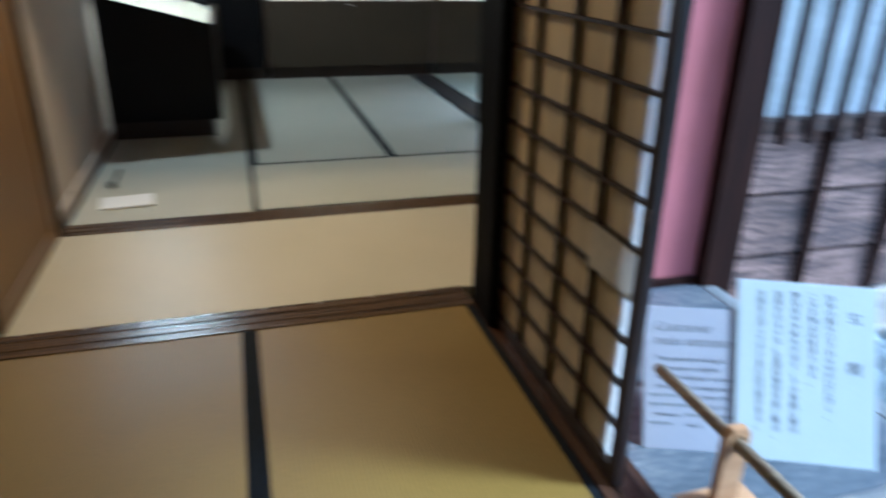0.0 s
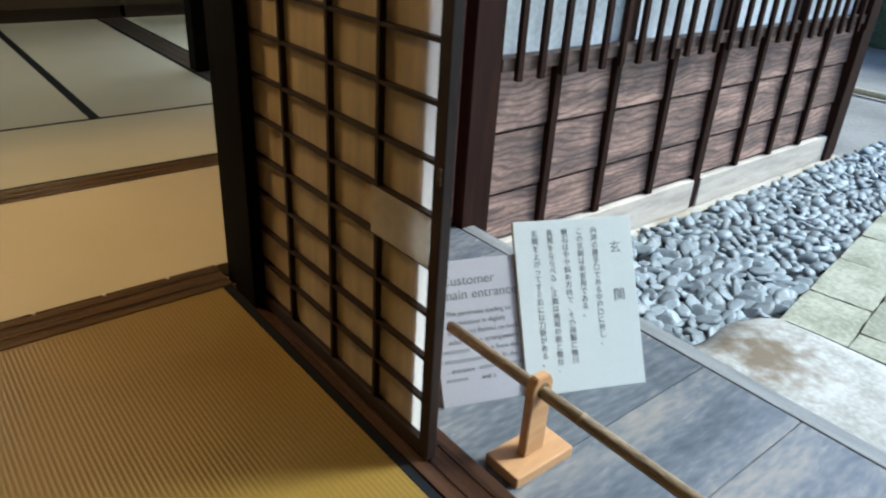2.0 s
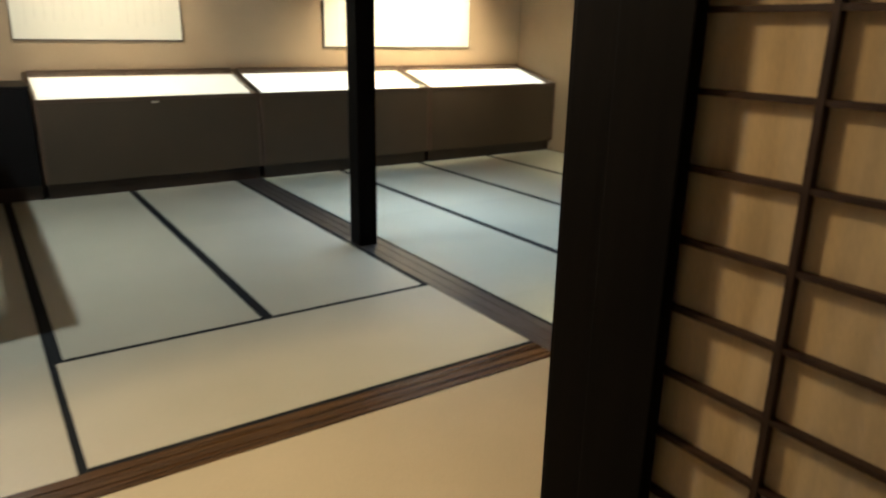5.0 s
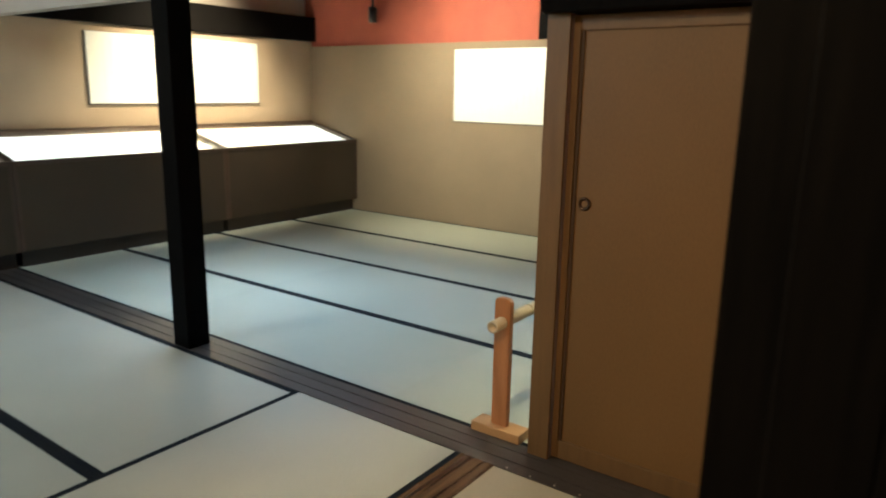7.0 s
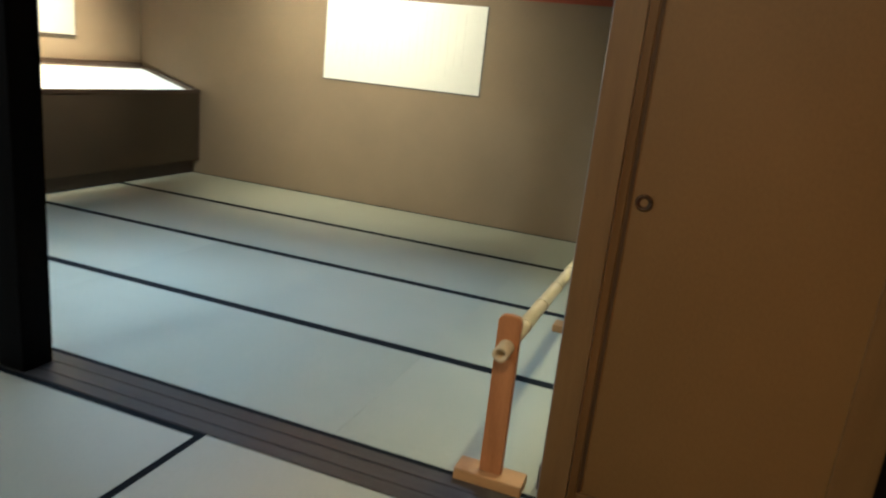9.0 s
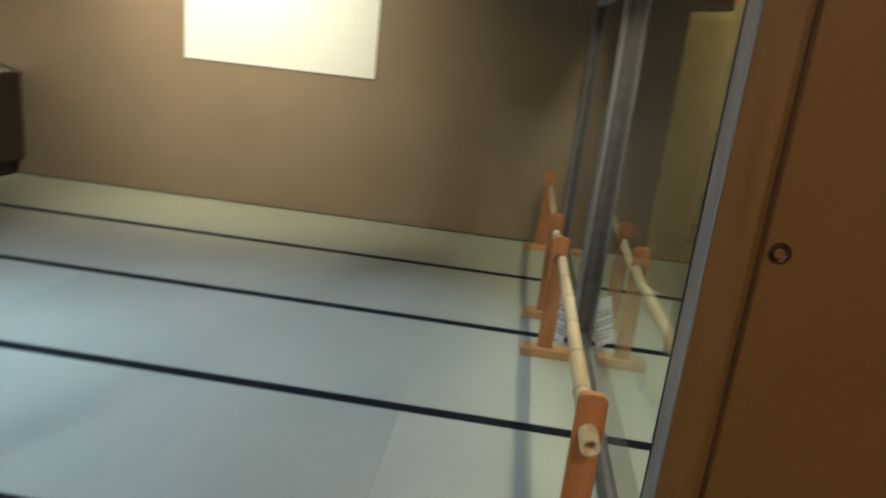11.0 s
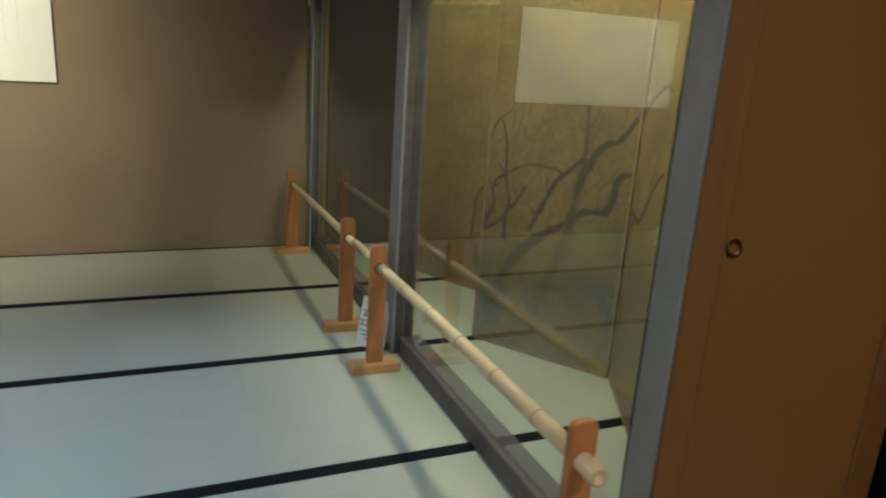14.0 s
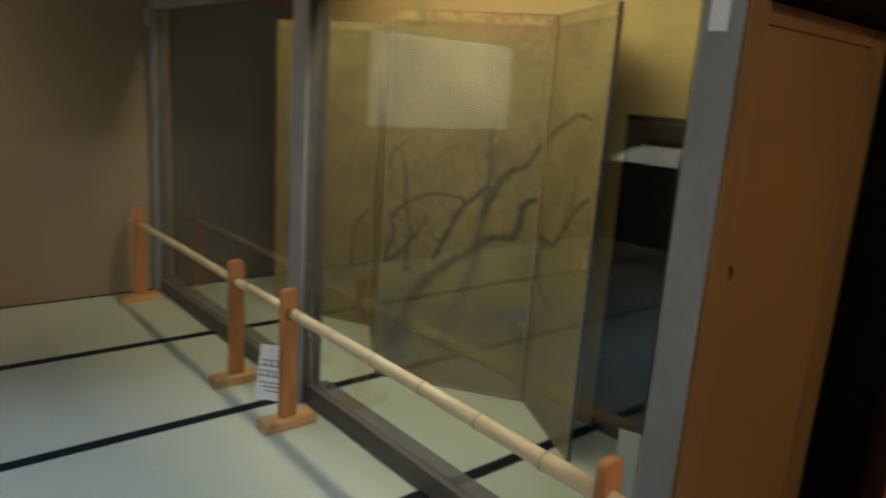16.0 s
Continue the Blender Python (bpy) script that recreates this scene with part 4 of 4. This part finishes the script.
setting("deck_edge", solid(-0.035, 0.035, -4.6, -1.375, -0.20, -0.026, bev=0.005), DECK_EDGE, "grey weathered edge beam of the deck")


def notice(m, w, h, lean, label, mat):
    """A board leaning back on a small wooden easel; its own x along the bottom edge, the face towards -y."""
    s = thing("notice_board", label, "sign", m)
    tilt = Matrix.Rotation(radians(-lean), 4, "X")
    board = part("board", solid(0, w, 0.0, 0.012, 0.0, h, bev=0.002), mat, s)
    board.matrix_basis = tilt
    part("back_edge", solid(0.002, w - 0.002, 0.0125, 0.02, 0.0, h - 0.002, bev=0.001), CASE_BLACK, board)
    top = h * 0.8
    for x in (w * 0.25, w * 0.75):
        bm = solid(-0.012, 0.012, -0.008, 0.008, 0.0, top * 0.98, bev=0.002)
        leg = part("easel_leg", bm, CEDAR, s)
        foot = top * math.sin(radians(lean)) + 0.16
        rise = top * math.cos(radians(lean))
        ang = math.atan2(0.16 - 0.03, rise)
        leg.matrix_basis = Matrix.Translation((x, foot + 0.02, 0.0)) @ Matrix.Rotation(ang, 4, "X") @ Matrix.Diagonal((1, 1, rise / math.cos(ang) / (top * 0.98), 1))
    return s, board


FACE = Matrix.Translation((0, -0.0005, 0)) @ Matrix.Rotation(radians(90), 4, "X")
jp, jp_board = notice(pose(-0.636, -2.399, -0.03, 0, 0, -24), 0.40, 0.535, 31, "white notice board with columns of Japanese print", SIGN_WHITE)


def column(text, x, top, size, step, parent, mat=INK):
    """Characters set one under another."""
    lettering("print_column", "\n".join(text), size, mat, parent, Matrix.Translation((x, 0, top - size * 0.8)) @ FACE, "CENTER")


column("玄", 0.338, 0.455, 0.042, 0, jp_board)
column("関", 0.338, 0.305, 0.042, 0, jp_board)
for k, words in enumerate(("内用の勝手口である中戸口に対し、", "この玄関は来客用である。", "敷石はやや斜め方向で、その両脇に鴨川", "真黒をならべる。正面は袖垣の庇と敷台、", "玄関を上がってすぐ右には刀掛がある。")):
    column(words, 0.268 - 0.05 * k, 0.505, 0.0235, 0, jp_board)

# English board, its shade put into the sheet's grey
en, en_board = notice(pose(-0.878, -2.293, -0.03, 0, 0, -20.6), 0.36, 0.43, 31, "notice board with English print, greyed for the shade behind the other", SIGN_SHADED)
lettering("heading", "Customer\nmain entrance", 0.042, INK, en_board, Matrix.Translation((0.032, 0, 0.355)) @ FACE)
for k, line in enumerate(("The pavement leading to", "the entrance is slightly", "angled and flanked on both", "sides with an arrangement of", "               stones from the", "                            At the", "entrance", "                and a")):
    lettering("print_line", line, 0.021, INK, en_board, Matrix.Translation((0.036, 0, 0.265 - 0.028 * k)) @ FACE)
for k, (a, b) in {4: (0.018, 0.10), 5: (0.018, 0.17), 6: (0.125, 0.30), 7: (0.018, 0.085)}.items():
    part("print_bar", solid(a, b, -0.0012, 0.0, 0.268 - 0.028 * k, 0.277 - 0.028 * k, bev=0), INK_GREY, en_board, "line of print too blurred to read")

low_stand = thing("rail_stand", "low fresh cedar stand on the deck", "rail stand", pose(-0.82, -2.585, -0.03), "stands of the low rail")
part("base", solid(-0.105, 0.105, -0.06, 0.06, 0.0, 0.034, bev=0.004), CEDAR, low_stand)
bm = prism([(-0.036, 0.034), (0.036, 0.034), (0.036, 0.258), (0.022, 0.282), (-0.022, 0.282), (-0.036, 0.258)], -0.014, 0.014, 0.003)
part("upright", bm, CEDAR, low_stand)
part("hole_rim", rod(0.03, 0.0215, 16, "Y", at=(0, -0.015, 0.242)), FRAME_BROWN, low_stand)
copy_thing(low_stand, pose(-0.82, -4.2, -0.03))
bamboo("bamboo_rail", "aged bamboo cane laid low across the entrance", pose(-0.82, -4.35, 0.208), 2.12, 0.019, "Y", (BAMBOO_AGED, BAMBOO_NODE), [0.35, 0.8, 1.2, 1.62], 0.9)
floor_card = thing("floor_card", "white paper notice lying on the tatami by the wall", "card", pose(-2.62, 0.32, 0.0, 0, 0, 6))
part("sheet", solid(-0.14, 0.14, -0.10, 0.10, 0.0015, 0.012, bev=0.002), CARD_WHITE, floor_card)
cord = thing("extension_lead", "short dark extension lead on the tatami by the wall", "lead", pose(-2.74, 0.75, 0.0))
part("cord", rod(0.32, 0.009, 8, "Y", at=(0, -0.1, 0.010)), BORDER, cord, "", True)
part("plug", solid(-0.02, 0.02, -0.14, -0.09, 0.0, 0.03, bev=0.004), BORDER, cord)

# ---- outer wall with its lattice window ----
# core coloured black so the gaps between the boards hold shade
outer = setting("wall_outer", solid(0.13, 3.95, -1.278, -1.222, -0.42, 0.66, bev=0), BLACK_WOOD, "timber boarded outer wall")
setting("wall_outer_upper", solid(0.13, 3.95, -1.245, -1.222, 0.66, 2.6, bev=0), PLASTER)
posts_x = [0.13, 0.53, 0.97, 1.455, 1.945, 2.405, 2.84, 3.27, 3.76]
for a, b in zip(posts_x, posts_x[1:]):
    for z0, z1 in ((-0.19, 0.05), (0.05, 0.352), (0.352, 0.655)):
        ob = part("board", solid(-(b - a) / 2, (b - a) / 2, -0.014, 0.0, 0.019, z1 - z0 + 0.002, bev=0.001), BOARD_WOOD, outer, "weathered grained board")
        ob.matrix_basis = pose((a + b) / 2, -1.306, z0, -2.9)
for x in posts_x[1:]:
    main = x in (1.945, 3.76)
    w = 0.035 if main else 0.022
    part("batten", solid(x - w, x + w, -1.345, -1.306, -0.39 if main else -0.19, 0.655, bev=0.003), BROWN_WOOD, outer, "dark upright batten")
for a, b in ((0.13, 1.908), (1.982, 3.722)):
    part("ground_beam", solid(a, b, -1.355, -1.28, -0.39, -0.192, bev=0.006), SILL_PALE, outer, "pale weathered ground beam")
setting("kerb_wall", solid(0.04, 4.0, -1.42, -1.23, -0.60, -0.392, bev=0.006), GRANITE)
lattice = thing("lattice_window", "dark wooden lattice over white paper panes", "window", pose(0, -1.3, 0))
part("bottom_rail", solid(0.13, 3.76, -0.075, 0.0, 0.657, 0.712, bev=0.003), RAIL_WOOD, lattice)
part("cross_rail", solid(0.13, 3.76, -0.045, -0.02, 1.45, 1.495, bev=0.003), BROWN_WOOD, lattice)
part("top_rail", solid(0.13, 3.76, -0.075, 0.0, 1.9, 1.96, bev=0.003), BROWN_WOOD, lattice)
for k in range(26):
    x = 0.214 + 0.139 * k
    if x < 3.72:
        part("bar", solid(x - 0.016, x + 0.016, -0.10, -0.0755, 0.615, 1.93, bev=0.002), BROWN_WOOD, lattice)
for k in (1, 2, 3):
    part("stile", solid(0.14 + 0.905 * k - 0.03, 0.14 + 0.905 * k + 0.03, -0.03, 0.02, 0.713, 1.45, bev=0.003), BROWN_WOOD, lattice)
for k in range(4):
    part("pane", solid(0.14 + 0.905 * k, 0.14 + 0.895 * (k + 1) + 0.01 * k, 0.025, 0.03, 0.70, 1.9, bev=0), WINDOW_PAPER, lattice, "white paper pane")
setting("post_outer_end", solid(3.72, 3.86, -1.375, -1.22, -0.42, 2.6, bev=0.005), BROWN_WOOD, "dark brown end post of the outer wall")
setting("wall_outer_return", solid(3.862, 4.0, -1.33, -1.222, -0.42, 2.6, bev=0), BROWN_WOOD)
setting("wall_east", solid(4.025, 4.06, -1.2, 5.2, -0.42, 2.6, bev=0), BROWN_WOOD)

# unseen overhang, added to keep sky light off the boards
setting("eave", solid(0.905, 4.2, -1.45, -1.32, 2.6, 2.7, bev=0), CEILING_WOOD)

# ---- outdoor ground, stones ----
setting("ground", solid(-60, 120, -120, 60, -0.62, -0.415, bev=0), EARTH, "packed earth ground")
setting("gravel_bed", solid(0.06, 7.0, -5.6, -1.42, -0.42, -0.398, bev=0), PEBBLE_BED, "dark bed under the river stones")


def stone_mesh(seed, w, d, h, cuts=2, rough=0.3):
    bm = bmesh.new()
    bmesh.ops.create_icosphere(bm, subdivisions=cuts, radius=0.5)
    off = Vector((seed * 7.3, seed * 3.1, seed * 5.7))
    for v in bm.verts:
        flat = Vector((v.co.x, v.co.y, 0))
        rim = 1 + rough * noise.noise(flat * 2.6 + off) + 0.12 * noise.noise(flat * 6.0 + off)
        z = v.co.z * (1.0 + 0.35 * noise.noise(v.co * 3 + off)) + 0.10 * noise.noise(flat * 3 + off)
        v.co = Vector((v.co.x * rim * w, v.co.y * rim * d, max(-0.24, min(0.2, z)) * h))
    me = bpy.data.meshes.new("river_stone")
    for f in bm.faces:
        f.smooth = True
    bm.to_mesh(me)
    bm.free()
    me.materials.append(PEBBLE)
    return me


def edge_y(x):
    """The line between river stones and the slanting pavement."""
    return -2.56 + 0.148 * x


rng = random.Random(5)
stones = [stone_mesh(k, 0.116, 0.078, 0.036, 2 if k < 8 else 1, 0.45) for k in range(12)]
bed = setting("river_stones", solid(0.07, 0.09, -1.6, -1.58, -0.44, -0.43, bev=0), PEBBLE_BED, "flat blue-grey river stones laid close together")
spots = []
y = -1.46
row = 0
while y > -2.62:
    x = 0.10 + 0.045 * (row % 2)
    while x < 6.9:
        spots.append((x + rng.uniform(-0.02, 0.02), y + rng.uniform(-0.015, 0.015)))
        x += 0.085
    y -= 0.052
    row += 1
spots = [s for s in spots if s[1] > edge_y(s[0]) + 0.02 and not (s[0] < 0.95 and s[1] < -2.36)]
spots.sort(key=lambda s: (s[0] - 0.6) ** 2 + (s[1] + 2.2) ** 2)
far_v, far_f = [], []
for i, (x, y) in enumerate(spots):
    me = stones[i % 8] if i < 300 else stones[8 + i % 4]
    m = Matrix.Translation((x, y, -0.385 + rng.uniform(-0.008, 0.012))) @ Euler((rng.gauss(0.2, 0.16), rng.gauss(-0.2, 0.2), rng.uniform(-1.2, 1.0))).to_matrix().to_4x4() @ Matrix.Diagonal((*(rng.uniform(0.7, 1.3) for _ in range(3)), 1))
    if i < 300:
        ob = new("river_stone", me)
        ob.parent = bed
        ob.matrix_basis = m
    else:
        base = len(far_v)
        far_v += [m @ v.co for v in me.vertices]
        far_f += [[base + k for k in p.vertices] for p in me.polygons]
me = bpy.data.meshes.new("far_stones")
me.from_pydata([tuple(v) for v in far_v], [], far_f)
me.polygons.foreach_set("use_smooth", [True] * len(far_f))
me.materials.append(PEBBLE)
far = new("far_stones", me)
far.parent = bed
tagged(far, "river stones further along the wall", kind="stuff")


def slab(bm_seed, w, d, h, parent, mat, m, name, label, bev=0.015):
    bm = bmesh.new()
    bmesh.ops.create_cube(bm, size=1)
    bmesh.ops.subdivide_edges(bm, edges=list(bm.edges), cuts=11 if bev > 0.01 else 5, use_grid_fill=True)
    for v in bm.verts:
        x, y, z = v.co
        r = max(abs(x), abs(y))
        sx, sy = abs(x) * 2, abs(y) * 2
        v.co = Vector((x * w, y * d, z * h))
        if z > 0.4:
            edge = max(0.0, max(sx, sy) - 0.75) / 0.25
            v.co.z -= bev * edge ** 2
            v.co.z += 0.006 * noise.noise(Vector((x * 3 + bm_seed, y * 3, bm_seed)))
        if sx > 0.99 or sy > 0.99:
            v.co.x += 0.008 * noise.noise(Vector((x * 4, y * 4 + bm_seed, 1)))
            v.co.y += 0.008 * noise.noise(Vector((x * 4 + bm_seed, y * 4, 2)))
        if bev > 0.01:
            pull = 1 - 0.13 * (sx * sy) ** 5
            v.co.x *= pull
            v.co.y *= pull
            v.co.x += 0.022 * noise.noise(Vector((x * 5, y * 5, 7))) * (sx > 0.9)
            v.co.y += 0.022 * noise.noise(Vector((x * 5, y * 5, 9))) * (sy > 0.9)
        elif sx > 0.99 and sy > 0.99:
            v.co.x *= 0.975
            v.co.y *= 0.975
    ob = part(name, bm, mat, parent, label, bev > 0.01)
    ob.matrix_basis = m
    return ob


path = setting("pavement", solid(0.97, 6.9, -5.4, -2.9, -0.42, -0.395, bev=0), PEBBLE_BED, "slanting pavement of squared stones")
turn = Matrix.Rotation(radians(8.4), 4, "Z")
origin = Matrix.Translation((0.98, edge_y(0.98), -0.385)) @ turn
for r in range(5):
    x = -0.02 - (0.18 if r % 2 else 0.0)
    k = 0
    while x < 6.0:
        w = 0.40 + 0.12 * rng.random()
        slab(r * 9 + k, w - 0.007, 0.30 - 0.007, 0.09, path, PAVER, origin @ Matrix.Translation((x + w / 2, -0.15 - 0.30 * r, 0)), "paving_stone", "mossy squared paving stone", 0.004)
        x += w
        k += 1
step = thing("step_stone", "broad pale granite stepping stone with a brown stain", "stone", pose(0.53, -3.0, -0.42))
slab(77, 0.86, 1.30, 0.17, step, STEP_GRANITE, Matrix.Translation((0, 0, 0.085)), "block", "", 0.035)

# the far end of the garden
kerb = thing("bamboo_edging", "pale bamboo pole edging the far ground", "edging", pose(6.5, -3.2, -0.415))
part("pole", rod(4.6, 0.035, 12, "Y", at=(0, 0, 0.05)), BAMBOO, kerb, "", True)
for yy in (0.2, 2.0, 4.2):
    part("peg", rod(0.10, 0.02, 8, "Z", at=(0.05, yy, 0)), BAMBOO_AGED, kerb)
hedge = thing("hedge", "dark clipped hedge closing the garden", "hedge", pose(10.2, -1.0, -0.415))
bm = bmesh.new()
for k in range(2600):
    c = Vector((rng.gauss(0, 0.28), rng.uniform(-4.5, 6.5), rng.uniform(0.05, 2.1)))
    q = Euler((rng.uniform(0, 6.3), rng.uniform(0, 6.3), rng.uniform(0, 6.3))).to_matrix()
    s = rng.uniform(0.05, 0.11)
    bm.faces.new([bm.verts.new(c + q @ Vector(p)) for p in ((-s, 0, 0), (0, -s * 0.5, 0), (s, 0, 0.02), (0, s * 0.5, 0))])
part("leaves", bm, LEAF, hedge, "small dark leaves", kind="stuff")
part("core", solid(-0.12, 0.12, -4.4, 6.4, 0.0, 1.9, bev=0.02), LEAF, hedge)
setting("garden_wall", solid(10.9, 11.1, -9, 9, -0.42, 2.6, bev=0), PLASTER)
